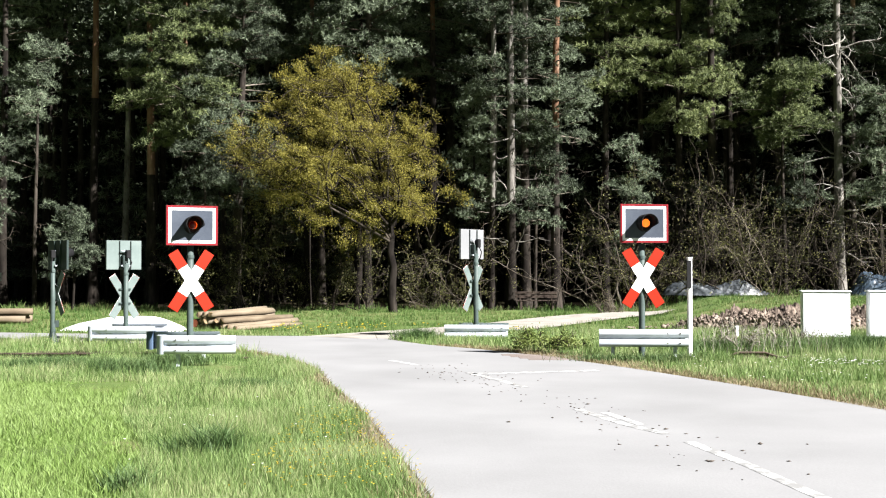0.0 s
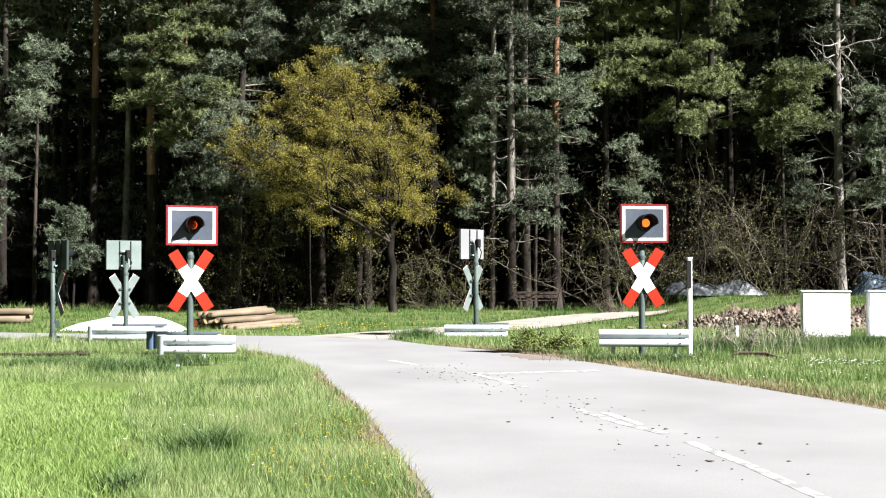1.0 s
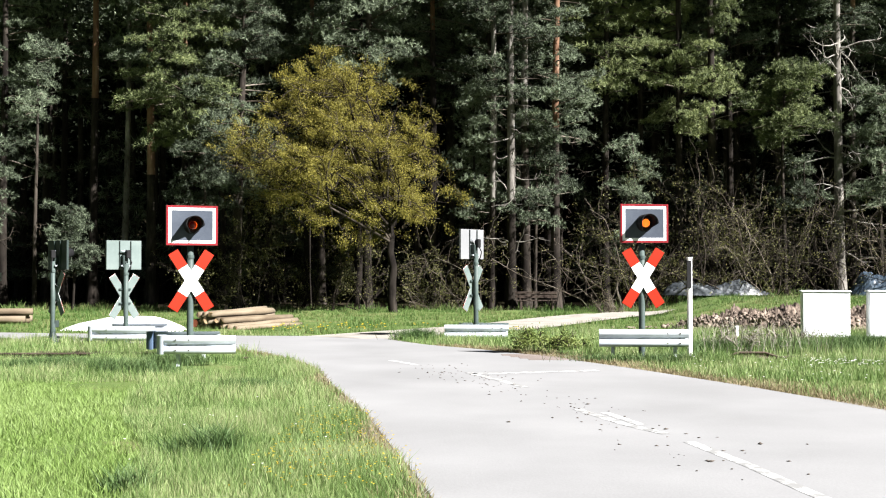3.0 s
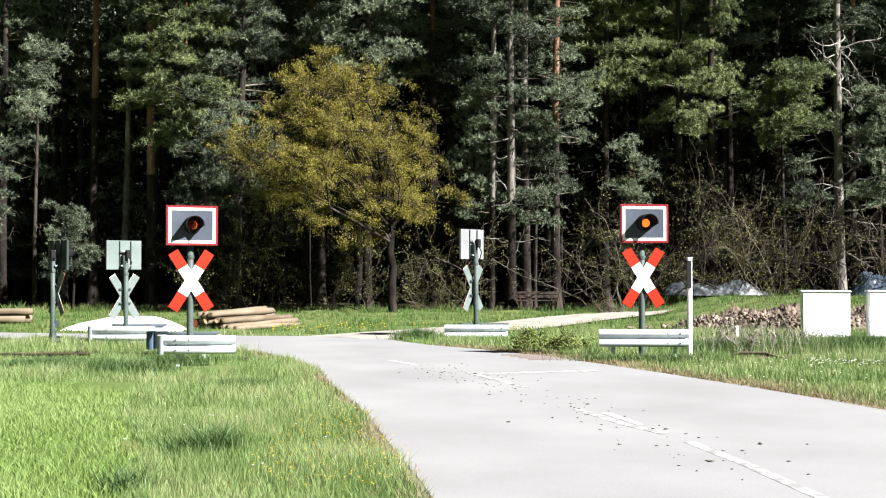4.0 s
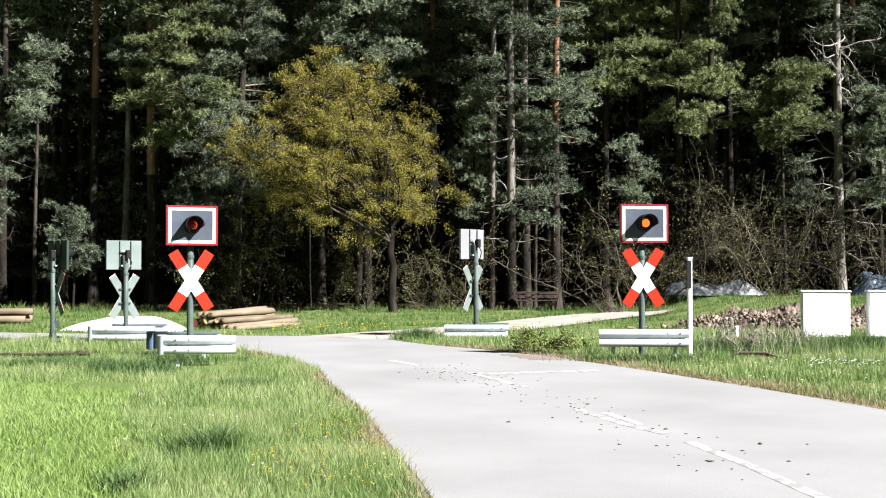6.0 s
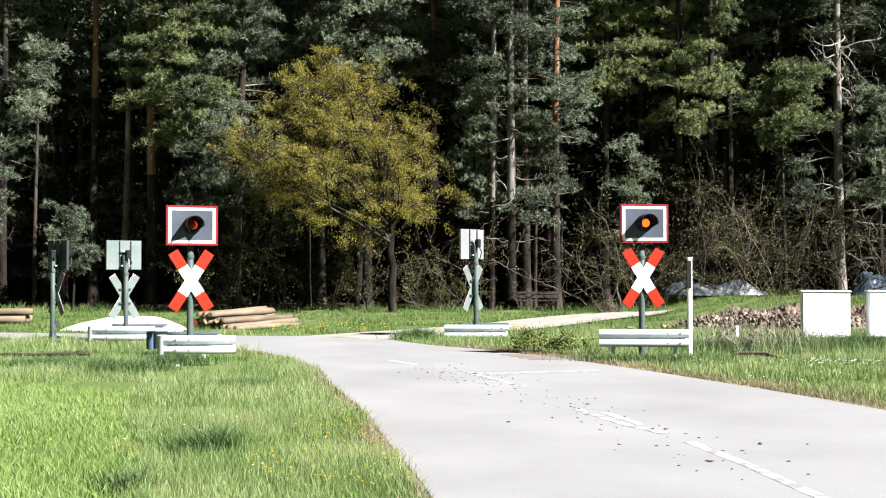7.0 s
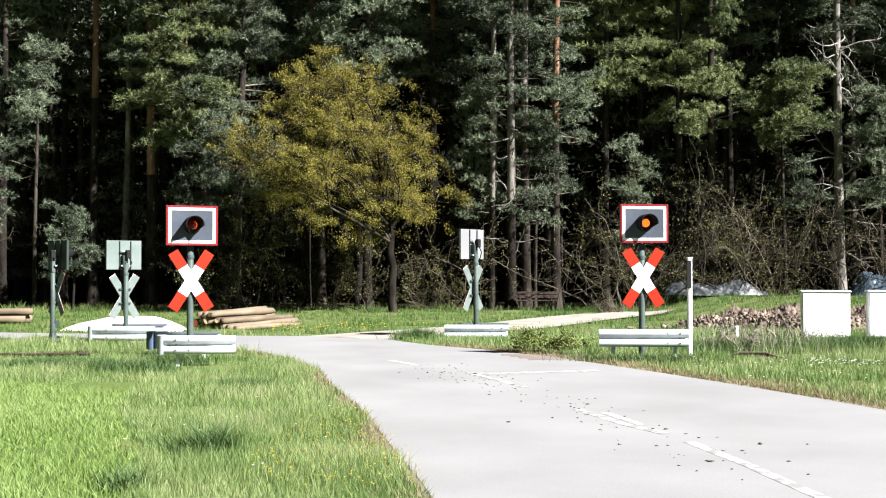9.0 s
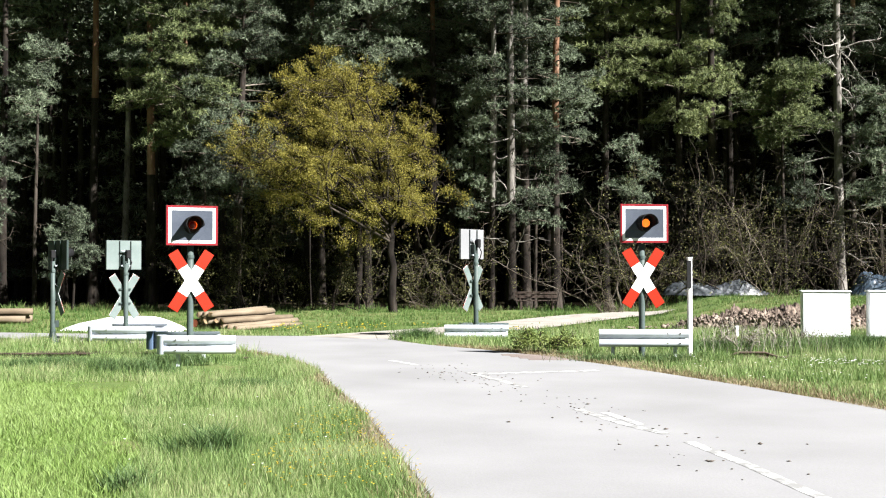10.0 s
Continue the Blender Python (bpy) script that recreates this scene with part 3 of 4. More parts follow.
# ---- logs and sheet heaps ----
def log_pile(x, y, z, turn, spots, length, red, label, side=1):
    rng = np.random.default_rng(int(abs(x) * 10))
    for i, (dy, dz, r) in enumerate(spots):
        L = length * rng.uniform(0.9, 1.08)
        g = thing("log", pose(x, y, z, 0, 0, turn) @ pose(rng.uniform(-0.12, 0.22) * (i > 0), side * dy, dz, 0, rng.uniform(-1.2, 1.2), rng.uniform(-2, 2)), label, "log", "stacked logs")
        xs = np.linspace(0, L, 7)
        pts = [(a, 0.02 * math.sin(a * 2 + i), 0.012 * math.sin(a * 1.3 + 2 * i)) for a in xs]
        bm = tube_bm(pts, [r * (1 - 0.03 * a + 0.02 * math.sin(3 * a + i)) for a in xs], 14)
        part("stem", bm, M_LOGBARK, g, smooth=True)
        part("cut_face", tube_bm([(-0.006, 0, 0), (0.004, pts[0][1], pts[0][2])], [r * 0.9, r * 0.985], 14), M_LOGRED if i in red else M_LOGEND, g, "sprayed red sawn end" if i in red else "pale sawn end")


log_pile(-6.78, 30.9, -0.04, 68, [(0.0, 0.20, 0.115), (0.20, 0.09, 0.09), (0.42, 0.09, 0.10), (0.64, 0.10, 0.095), (0.86, 0.09, 0.09), (1.07, 0.10, 0.10), (1.25, 0.08, 0.08),
                                 (0.22, 0.27, 0.09), (0.43, 0.28, 0.10), (0.66, 0.28, 0.09), (0.88, 0.27, 0.09), (0.13, 0.43, 0.09), (0.36, 0.45, 0.09), (0.58, 0.44, 0.085)], 3.7, (0,), "peeled pale spruce log stacked by the roadside", -1)
log_pile(-15.4, 32.8, 0.02, 14, [(0.0, 0.11, 0.11), (0.25, 0.11, 0.11), (0.5, 0.11, 0.11), (0.12, 0.30, 0.11), (0.4, 0.31, 0.11)], 3.1, (), "peeled log in a low stack before the wood")


def heap(name, x, y, z, sx, sy, sz, material, label, category, seed, n=46, crease=0.3, turn=0, sharp=1.0, rough=0.0):
    rng = np.random.default_rng(seed)
    u = np.linspace(-1, 1, n)
    X, Y = np.meshgrid(u, u)
    R = np.sqrt(X ** 2 + Y ** 2)
    base = np.clip(1 - R ** (2.4 * sharp), 0, 1)
    nz = np.zeros_like(X)
    for o in range(5):
        f = 2.0 * 1.8 ** o
        a, b, c, d = rng.uniform(0, 6.3, 4)
        nz += np.abs(np.sin(f * X * math.cos(a) + f * Y * math.sin(a) * sy / sx + b)) * np.sin(f * 0.7 * Y + c + d * X) / 1.5 ** o
    Z = base * (1 + crease * nz) * sz - 0.06
    if rough:
        Z = Z + base ** 0.5 * rng.normal(size=Z.shape) * rough
    ax = 1 + 0.08 * np.sin(3 * np.arctan2(Y, X) + seed)
    V = np.stack([X * sx * ax, Y * sy * ax, Z], -1).reshape(-1, 3)
    keep = R < 1.02
    i, j = np.meshgrid(np.arange(n - 1), np.arange(n - 1), indexing="ij")
    a = i * n + j
    F = np.stack([a, a + 1, a + n + 1, a + n], -1).reshape(-1, 4)
    F = F[keep.ravel()[F].all(1)]
    ob = new(name, soup(name, V, F, material, smooth=not rough))
    ob.matrix_basis = pose(x, y, z, 0, 0, turn)
    return tagged(ob, label, category)


heap("sheeted_mound", -8.6, 31.0, 0.0, 1.8, 0.95, 0.42, M_SHEET, "low heap under white plastic sheeting on grass", "heap", 4, crease=0.12)
heap("tarpaulin", 10.35, 43.0, 0.72, 2.05, 0.6, 0.42, M_TARP, "long stack under crumpled silver-grey tarpaulin", "tarpaulin", 7, crease=0.6, sharp=3.0, n=90, rough=0.022)
heap("tarpaulin", 16.6, 43.0, 0.66, 1.3, 0.6, 0.6, M_TARPB, "stack under shiny blue-grey tarpaulin", "tarpaulin", 8, crease=0.5, sharp=3.0, n=90, rough=0.02)
heap("soil_mound", 9.1, 30.5, 0.0, 2.9, 1.3, 0.55, M_SOIL, "heap of turned reddish-brown soil", "soil heap", 12, n=130, crease=0.8, rough=0.10)
heap("soil_mound", 12.6, 31.0, 0.0, 2.2, 1.2, 0.6, M_SOIL, "heap of turned brown soil behind the cabinets", "soil heap", 15, n=100, crease=0.5, rough=0.07)


def soil_clods(x, y, sx, sy, n, seed):
    """Broken lumps lying over and round a soil heap."""
    rng = np.random.default_rng(seed)
    ico = bmesh.new()
    bmesh.ops.create_icosphere(ico, subdivisions=1, radius=1.0)
    V0, F0 = np.array([v.co[:] for v in ico.verts]), np.array([[v.index for v in f.verts] for f in ico.faces])
    ico.free()
    pcs = []
    for _ in range(n):
        u, v = rng.normal(size=2) * 0.5
        z = 0.42 * max(0.0, 1 - (u * u + v * v)) + rng.uniform(0, 0.08)
        size = 0.016 + 0.05 * rng.uniform(0, 1) ** 2
        pcs.append((V0 * (1 + rng.normal(size=(len(V0), 1)) * 0.3) * size * rng.uniform(0.5, 1.4, 3) + (x + u * sx, y + v * sy, z), F0))
    V, F = join(pcs)
    tagged(new("soil_clods", soup("soil_clods", V, F, M_SOIL)), "loose lumps of dry brown soil on a heap", "soil clods", kind="stuff")


soil_clods(8.9, 30.0, 3.4, 1.4, 900, 61)
soil_clods(12.4, 30.6, 2.2, 1.1, 320, 62)


# ---- bench ----
bench = thing("bench", pose(3.55, 43.0, float(height(3.55, 43.0)), 0, 0, 0), "dark weathered wooden bench at the wood's edge", "bench")
for z, y in ((0.36, -0.2), (0.36, -0.05), (0.36, 0.10)):
    part("seat_slat", box(1.6, 0.12, 0.04, (0, y, z), 0.008), M_BENCH, bench)
for z in (0.5, 0.64):
    part("back_slat", box(1.6, 0.03, 0.11, (0, 0.24, z), 0.008), M_BENCH, bench)
for x in (-0.6, 0.6):
    part("leg", box(0.09, 0.42, 0.36, (x, -0.04, 0.17), 0.01), M_BENCH, bench)
    part("back_post", box(0.07, 0.05, 0.7, (x, 0.26, 0.34), 0.008), M_BENCH, bench)


# ---- small notice on a trunk ----
notice = thing("notice_sign", pose(-17.95, 45.72, 1.35, 0, 0, 5), "small pale notice fixed to a dark trunk", "sign")
part("plate", box(0.20, 0.012, 0.34, (0, 0, 0), 0.004), M_STICKER, notice)
part("bar", box(0.15, 0.006, 0.03, (0, -0.008, -0.02), 0.001), M_SLATE, notice, "dark printed bar")

stub = thing("marker_stub", pose(7.0, 27.0, 0, 0, 0, 12), "short white marker stub at the foot of the soil", "marker stub")
part("post", box(0.09, 0.09, 0.6, (0, 0, -0.02), 0.012), M_WHITE, stub)


# ---- trees ----
def crown_parts(seed, z0, z1, R, boughs, density=70, droop=0.1, clump=0.34, bare=0.2, top=0.3, sl=1.0, shade_canopy=5000, low_canopy=12.8, tufts=9, fine_top=14.2):
    """Boughs of a conifer between two heights, each carrying flat pads of small needle tufts."""
    rng = np.random.default_rng(seed)
    wood, C, RT = [], [], []
    for i in range(boughs):
        t = (i + rng.uniform(0, 1)) / boughs
        z = z0 + (z1 - z0) * t
        a = rng.uniform(0, 6.283)
        prof = (1 - t) * (1 - top) + top
        L = R * prof * rng.uniform(0.45, 1.15) * (0.75 + 0.25 * min(1, t * 6))
        d = np.array([math.cos(a), math.sin(a), 0])
        s = np.linspace(0, 1, 6)
        rise = rng.uniform(-droop - 0.1, 0.35)
        side = np.array([-d[1], d[0], 0]) * rng.uniform(-0.25, 0.25)
        pts = d * (s * L)[:, None] + side * (s ** 2 * L)[:, None] + np.array([0, 0, 1]) * (z + rise * L * s - droop * L * s ** 2)[:, None]
        wood.append(tube(pts, 0.035 * (1 - s * 0.8) * (0.5 + L / 4), 4))
        if rng.random() < bare or z > fine_top:
            continue
        for f in np.arange(0.38, 1.05, 0.5 / max(0.8, L)):
            for k in (-1, 1):
                c = np.array([np.interp(f, s, pts[:, q]) for q in range(3)])
                c = c + np.array([-d[1], d[0], 0]) * k * rng.uniform(0.03, 0.32) * L * (1.15 - 0.6 * f) + np.array([0, 0, rng.normal() * 0.09])
                pr = clump * rng.uniform(0.6, 1.5)
                n = max(2, int(tufts * (pr / clump) ** 1.3))
                q, b = pr * np.sqrt(rng.uniform(0, 1, n)), rng.uniform(0, 6.283, n)
                C.append(c + np.stack([q * np.cos(b), q * np.sin(b), pr * 0.55 * (1 - (q / pr) ** 2) + rng.normal(size=n) * 0.04], 1))
                RT.append(rng.uniform(0.09, 0.17, n) * sl)
    C, RT = np.concatenate(C), np.concatenate(RT)
    m = max(4, density // 7)
    C, RT = np.repeat(C, m, 0), np.repeat(RT, m)
    D = unit(rng.normal(size=(len(C), 3)) + np.array([0, 0, 0.45]))
    fine = slivers(C + D * (RT * rng.uniform(0, 0.35, len(C)))[:, None], D, RT * rng.uniform(0.7, 1.2, len(C)), RT * rng.uniform(0.12, 0.21, len(C)), rng)
    if not shade_canopy:
        return join(wood), fine
    # closed canopy high up: coarse leaves added, mostly out of view, to block sun
    n = shade_canopy
    z = rng.uniform(max(z0 + 1, low_canopy), z1 + 1, n)
    a, q = rng.uniform(0, 6.283, n), R * 1.1 * np.sqrt(rng.uniform(0, 1, n)) * np.interp(z, [12, z1 - 3, z1 + 1], [1, 0.9, 0.25])
    P = np.stack([q * np.cos(a), q * np.sin(a), z], 1)
    D = unit(rng.normal(size=(n, 3)) + np.array([0, 0, 0.3]))
    return join(wood), join([fine, slivers(P, D, rng.uniform(0.25, 0.5, n), rng.uniform(0.09, 0.16, n), rng)])


def trunk_mesh(seed, H, r, lean, bark, upper, split=0.55):
    rng = np.random.default_rng(seed)
    s = np.linspace(0, 1, 16)
    x = lean * s * H + 0.12 * np.sin(s * 5 + seed) * s
    y = 0.1 * np.sin(s * 4 + 2 * seed) * s
    rad = r * (1 - 0.75 * s) + r * 0.5 * np.exp(-s * 40)
    V, F = tube(np.stack([x, y, s * H - 0.2], 1), rad, 10)
    # Bark changes at split; on pale pines this paints sunlit above shaded.
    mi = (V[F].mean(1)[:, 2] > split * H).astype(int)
    return soup("trunk", V, F, [bark, upper], mi, True), lambda z: (np.interp(z, s * H, x), np.interp(z, s * H, y))


def dead_twigs(seed, n, z0, z1, L, r=0.012):
    """Bare broken side branches."""
    rng = np.random.default_rng(seed)
    out = []
    for i in range(n):
        z, a = rng.uniform(z0, z1), rng.uniform(0, 6.283)
        p = np.array([0, 0, z])
        d = np.array([math.cos(a), math.sin(a), rng.uniform(-0.4, 0.3)])
        ln = L * rng.uniform(0.3, 1)
        pts = [p]
        for k in range(5):
            d = d + rng.normal(size=3) * 0.35
            d = d / np.linalg.norm(d)
            pts.append(pts[-1] + d * ln / 5)
            if k in (2, 3):
                q = [pts[-1]]
                e = d + rng.normal(size=3) * 0.7
                for _ in range(3):
                    e = unit(e + rng.normal(size=3) * 0.3)
                    q.append(q[-1] + e * ln / 8)
                out.append(tube(np.array(q), [r * 0.6, r * 0.5, r * 0.4, r * 0.25], 3))
        out.append(tube(np.array(pts), np.linspace(r * 1.5, r * 0.5, 6), 4))
    return join(out)


def conifer(name, seed, H, r, z0, z1, R, boughs, needles, bark, upper, lean=0.0, density=70, split=0.55, twigs=14, twig_l=1.5, twig_r=0.012, twig_m=None, label="tall pine with bare trunk at the wood's edge", **kw):
    t = thing(name, pose(0, 0, 0), label, "tree", "trees of the wood")
    me, at = trunk_mesh(seed, H, r, lean, bark, upper, split)
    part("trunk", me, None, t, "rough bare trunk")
    (wv, wf), (nv, nf) = crown_parts(seed + 50, z0, z1, R, boughs, density, **kw)
    for V in (wv, nv):
        ox, oy = at(V[:, 2])
        V[:, 0] += ox
        V[:, 1] += oy
    part("limb", soup("limb", wv, wf, M_TWIG), None, t)["kind"] = "stuff"
    part("crown", soup("crown", nv, nf, needles), None, t)
    if twigs:
        V, F = dead_twigs(seed + 9, twigs, 1.5, z0 + 1, twig_l, twig_r)
        part("dead_wood", soup("dead_wood", V, F, twig_m or (M_TWIG if twigs > 20 else M_SHADETWIG)), None, t, "bare broken side branches")["kind"] = "stuff"
    return t


def broadleaf(name, seed, at, H, r, crown_c, crown_r, n_limb, leaf_mat, label, leaf_n, leaf=0.09, spread=0.28, twigm=None, lean=(0, 0), skew=0.0):
    """Trunk, forking limbs and twigs reaching into an uneven crown, with leaves about the twig ends."""
    rng = np.random.default_rng(seed)
    t = thing(name, pose(*at), label, "tree")
    cc, cr = np.array(crown_c, float), np.array(crown_r, float)
    z_f = cc[2] - cr[2] * 0.5
    tp = np.array([[lean[0] * s, lean[1] * s, z_f * s - 0.2 * (s == 0)] for s in np.linspace(0, 1, 7)])
    tp[1:-1, :2] += rng.normal(size=(5, 2)) * 0.05
    part("trunk", soup("trunk", *tube(tp, np.linspace(r * 1.25, r * 0.8, 7), 10), M_BARK, smooth=True), None, t)
    limbs, ends = [], []

    def grow(p, q, r0, level):
        n = 6
        s = np.linspace(0, 1, n)
        mid = rng.normal(size=3) * 0.14 * np.linalg.norm(q - p)
        pts = p + (q - p) * s[:, None] + mid * (np.sin(s * math.pi))[:, None] + np.array([0, 0, 0.1 * np.linalg.norm(q - p)]) * (np.sin(s * math.pi))[:, None]
        pts[1:-1] += rng.normal(size=(n - 2, 3)) * 0.03 * np.linalg.norm(q - p)
        limbs.append(tube(pts, np.linspace(r0, r0 * 0.4, n), 5 if level < 2 else 3))
        return pts

    for i in range(n_limb):
        h, az = rng.uniform(-0.3, 0.95), 6.283 * (i + rng.uniform(-0.3, 0.3)) * 0.382
        rho = math.sqrt(1 - max(0, h) ** 1.6) * rng.uniform(0.7, 1.0)
        far = cc + cr * np.array([math.cos(az) * rho, math.sin(az) * rho, h])
        start = tp[-1] * rng.uniform(0.75, 1.0)
        pts = grow(start, far, r * 0.42, 0)
        for j in range(7):
            b = pts[rng.integers(2, 6)]
            tgt = b + unit(rng.normal(size=3) + (b - cc) / cr * 0.8) * cr * rng.uniform(0.25, 0.5)
            p2 = grow(b, tgt, r * 0.14, 1)
            for k in range(6):
                b2 = p2[rng.integers(1, 6)]
                tg = b2 + unit(rng.normal(size=3) + np.array([0, 0, 0.3])) * rng.uniform(0.35, 0.9)
                p3 = grow(b2, tg, 0.012, 2)
                ends.append(p3[2:])
    lv, lf = join(limbs)
    lv[:, 0] -= skew * np.maximum(0, lv[:, 2] - z_f)
    part("limb", soup("limb", lv, lf, twigm or M_SHADETWIG), None, t, "grey forking limbs and twigs")["kind"] = "stuff"
    E = np.concatenate(ends)
    wt = np.repeat(rng.uniform(0, 1, len(ends)) ** 2.3 + 0.02, [len(e) for e in ends])
    P = E[rng.choice(len(E), leaf_n, p=wt / wt.sum())] + rng.normal(size=(leaf_n, 3)) * spread * np.array([1, 1, 0.7])
    P[:, 0] -= skew * np.maximum(0, P[:, 2] - z_f)
    D = unit(rng.normal(size=(leaf_n, 3)) + np.array([0, 0, 0.2]))
    part("crown", soup("crown", *leaves(P, D, rng.uniform(0.6, 1.3, leaf_n) * leaf, rng.uniform(0.5, 0.9, leaf_n) * leaf, rng), leaf_mat), None, t, "thin crown of small young leaves")
    return t


def shrub(name, seed, at, w, h, stems, leaf_mat, leaf_n, label, leaf=0.07, tw=None, depth=None):
    rng = np.random.default_rng(seed)
    t = thing(name, pose(*at), label, "shrub")
    out, ends = [], []
    for i in range(stems):
        p = np.array([rng.uniform(-w * 0.35, w * 0.35), rng.uniform(-0.4, 0.4), -0.1])
        d = unit(np.array([rng.normal() * 0.45, rng.normal() * 0.45, 1.0]))
        L = h * rng.uniform(0.5, 1.05)
        pts = [p]
        for k in range(7):
            d = unit(d + rng.normal(size=3) * 0.22 + np.array([0, 0, -0.03]))
            pts.append(pts[-1] + d * L / 7)
            if k > 0:
                for _ in range(3):
                    q, e = [pts[-1]], unit(d * 0.5 + rng.normal(size=3) * 0.9)
                    for _ in range(4):
                        e = unit(e + rng.normal(size=3) * 0.35)
                        q.append(q[-1] + e * L * 0.075)
                    out.append(tube(np.array(q), np.linspace(0.008, 0.004, 5), 3))
                    ends.append(np.array(q[1:]))
        out.append(tube(np.array(pts), np.linspace(0.022, 0.008, 8), 4))
    part("stem", soup("stem", *join(out), tw or M_SHADETWIG), None, t, "tangle of bare brown stems")["kind"] = "stuff"
    if leaf_n:
        E = np.concatenate(ends)
        wt = np.repeat(rng.uniform(0, 1, len(ends)) ** 2.2 + 0.02, [len(e) for e in ends])
        P = E[rng.choice(len(E), leaf_n, p=wt / wt.sum())] + rng.normal(size=(leaf_n, 3)) * 0.07
        D = unit(rng.normal(size=(leaf_n, 3)))
        part("foliage", soup("foliage", *leaves(P, D, rng.uniform(0.6, 1.3, leaf_n) * leaf, leaf * 0.6, rng), leaf_mat), None, t)
    return t


def gz(x, y):
    return float(height(x, y))


def put(t, x, y, rz=0, s=1.0):
    t.matrix_basis = pose(x, y, gz(x, y), 0, 0, rz) @ Matrix.Diagonal((s, s, s, 1))
    return t


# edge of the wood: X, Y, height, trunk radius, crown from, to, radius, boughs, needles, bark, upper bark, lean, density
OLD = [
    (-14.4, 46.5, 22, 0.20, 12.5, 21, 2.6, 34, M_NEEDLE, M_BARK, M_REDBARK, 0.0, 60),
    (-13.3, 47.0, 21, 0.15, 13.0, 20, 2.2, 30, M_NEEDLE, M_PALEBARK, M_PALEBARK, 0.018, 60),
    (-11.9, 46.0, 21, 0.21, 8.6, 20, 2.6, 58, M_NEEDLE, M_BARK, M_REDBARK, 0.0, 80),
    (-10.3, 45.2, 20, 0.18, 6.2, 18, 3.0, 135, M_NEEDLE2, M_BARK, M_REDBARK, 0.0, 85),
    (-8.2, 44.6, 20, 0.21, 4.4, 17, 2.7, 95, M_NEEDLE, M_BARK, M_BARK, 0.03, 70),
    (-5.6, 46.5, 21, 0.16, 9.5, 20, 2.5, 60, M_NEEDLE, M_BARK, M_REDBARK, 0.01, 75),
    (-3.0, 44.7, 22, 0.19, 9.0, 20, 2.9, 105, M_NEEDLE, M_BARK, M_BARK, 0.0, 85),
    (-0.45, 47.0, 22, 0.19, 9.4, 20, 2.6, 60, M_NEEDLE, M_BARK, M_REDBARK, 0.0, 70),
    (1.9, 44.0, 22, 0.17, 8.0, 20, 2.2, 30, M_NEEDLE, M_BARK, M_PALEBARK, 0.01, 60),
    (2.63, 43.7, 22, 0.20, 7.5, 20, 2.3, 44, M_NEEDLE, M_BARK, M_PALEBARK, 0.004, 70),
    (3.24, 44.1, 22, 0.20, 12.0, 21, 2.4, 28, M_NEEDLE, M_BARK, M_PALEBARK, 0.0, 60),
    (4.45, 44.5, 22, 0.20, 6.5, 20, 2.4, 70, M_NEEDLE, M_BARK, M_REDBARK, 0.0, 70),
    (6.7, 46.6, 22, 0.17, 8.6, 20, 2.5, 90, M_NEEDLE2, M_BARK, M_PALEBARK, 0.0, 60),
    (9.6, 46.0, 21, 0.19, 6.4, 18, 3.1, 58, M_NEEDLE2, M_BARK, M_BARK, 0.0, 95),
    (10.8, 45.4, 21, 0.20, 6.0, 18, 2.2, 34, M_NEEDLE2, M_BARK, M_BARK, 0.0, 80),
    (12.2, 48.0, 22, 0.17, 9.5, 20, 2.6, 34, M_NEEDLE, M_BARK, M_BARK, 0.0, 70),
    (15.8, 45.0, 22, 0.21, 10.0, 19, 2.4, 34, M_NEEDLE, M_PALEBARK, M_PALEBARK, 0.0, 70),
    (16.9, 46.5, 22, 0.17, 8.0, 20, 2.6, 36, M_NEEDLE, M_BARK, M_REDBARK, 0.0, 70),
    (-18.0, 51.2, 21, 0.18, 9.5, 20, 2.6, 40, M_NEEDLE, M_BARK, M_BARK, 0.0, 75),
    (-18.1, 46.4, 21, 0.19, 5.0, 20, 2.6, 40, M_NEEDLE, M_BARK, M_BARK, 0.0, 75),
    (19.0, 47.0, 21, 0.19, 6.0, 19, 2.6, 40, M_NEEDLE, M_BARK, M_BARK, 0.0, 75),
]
DEAD = {15.8: {"twigs": 46, "twig_l": 2.3, "twig_r": 0.026, "twig_m": M_PALEBARK}, 2.63: {"twigs": 26, "twig_l": 1.8, "twig_r": 0.02, "twig_m": M_PALEBARK}, 16.9: {"twigs": 26, "twig_l": 2.0, "twig_r": 0.02, "twig_m": M_PALEBARK}}
# Pale or orange starts where sun reaches the trunk: lit and shaded, by colour.
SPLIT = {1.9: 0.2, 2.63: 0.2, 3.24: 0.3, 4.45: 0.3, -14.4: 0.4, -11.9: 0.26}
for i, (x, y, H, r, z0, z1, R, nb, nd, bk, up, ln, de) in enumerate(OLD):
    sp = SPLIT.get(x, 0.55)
    lab = {M_REDBARK: "tall pine with an orange-brown upper trunk", M_PALEBARK: "tall pine, trunk coloured pale for the sun on it", M_BARK: "tall dark green pine at the wood's edge"}[up]
    t = put(conifer("pine_tree", 100 + i, H, r, z0, z1, R, nb, nd, bk, up, ln, int(de * 2.3), split=sp, shade_canopy=6000, low_canopy=14.6, label=lab, top=0.45, bare=0.1, **DEAD.get(x, {"twigs": 26 if x > 0 else 14})), x, y)

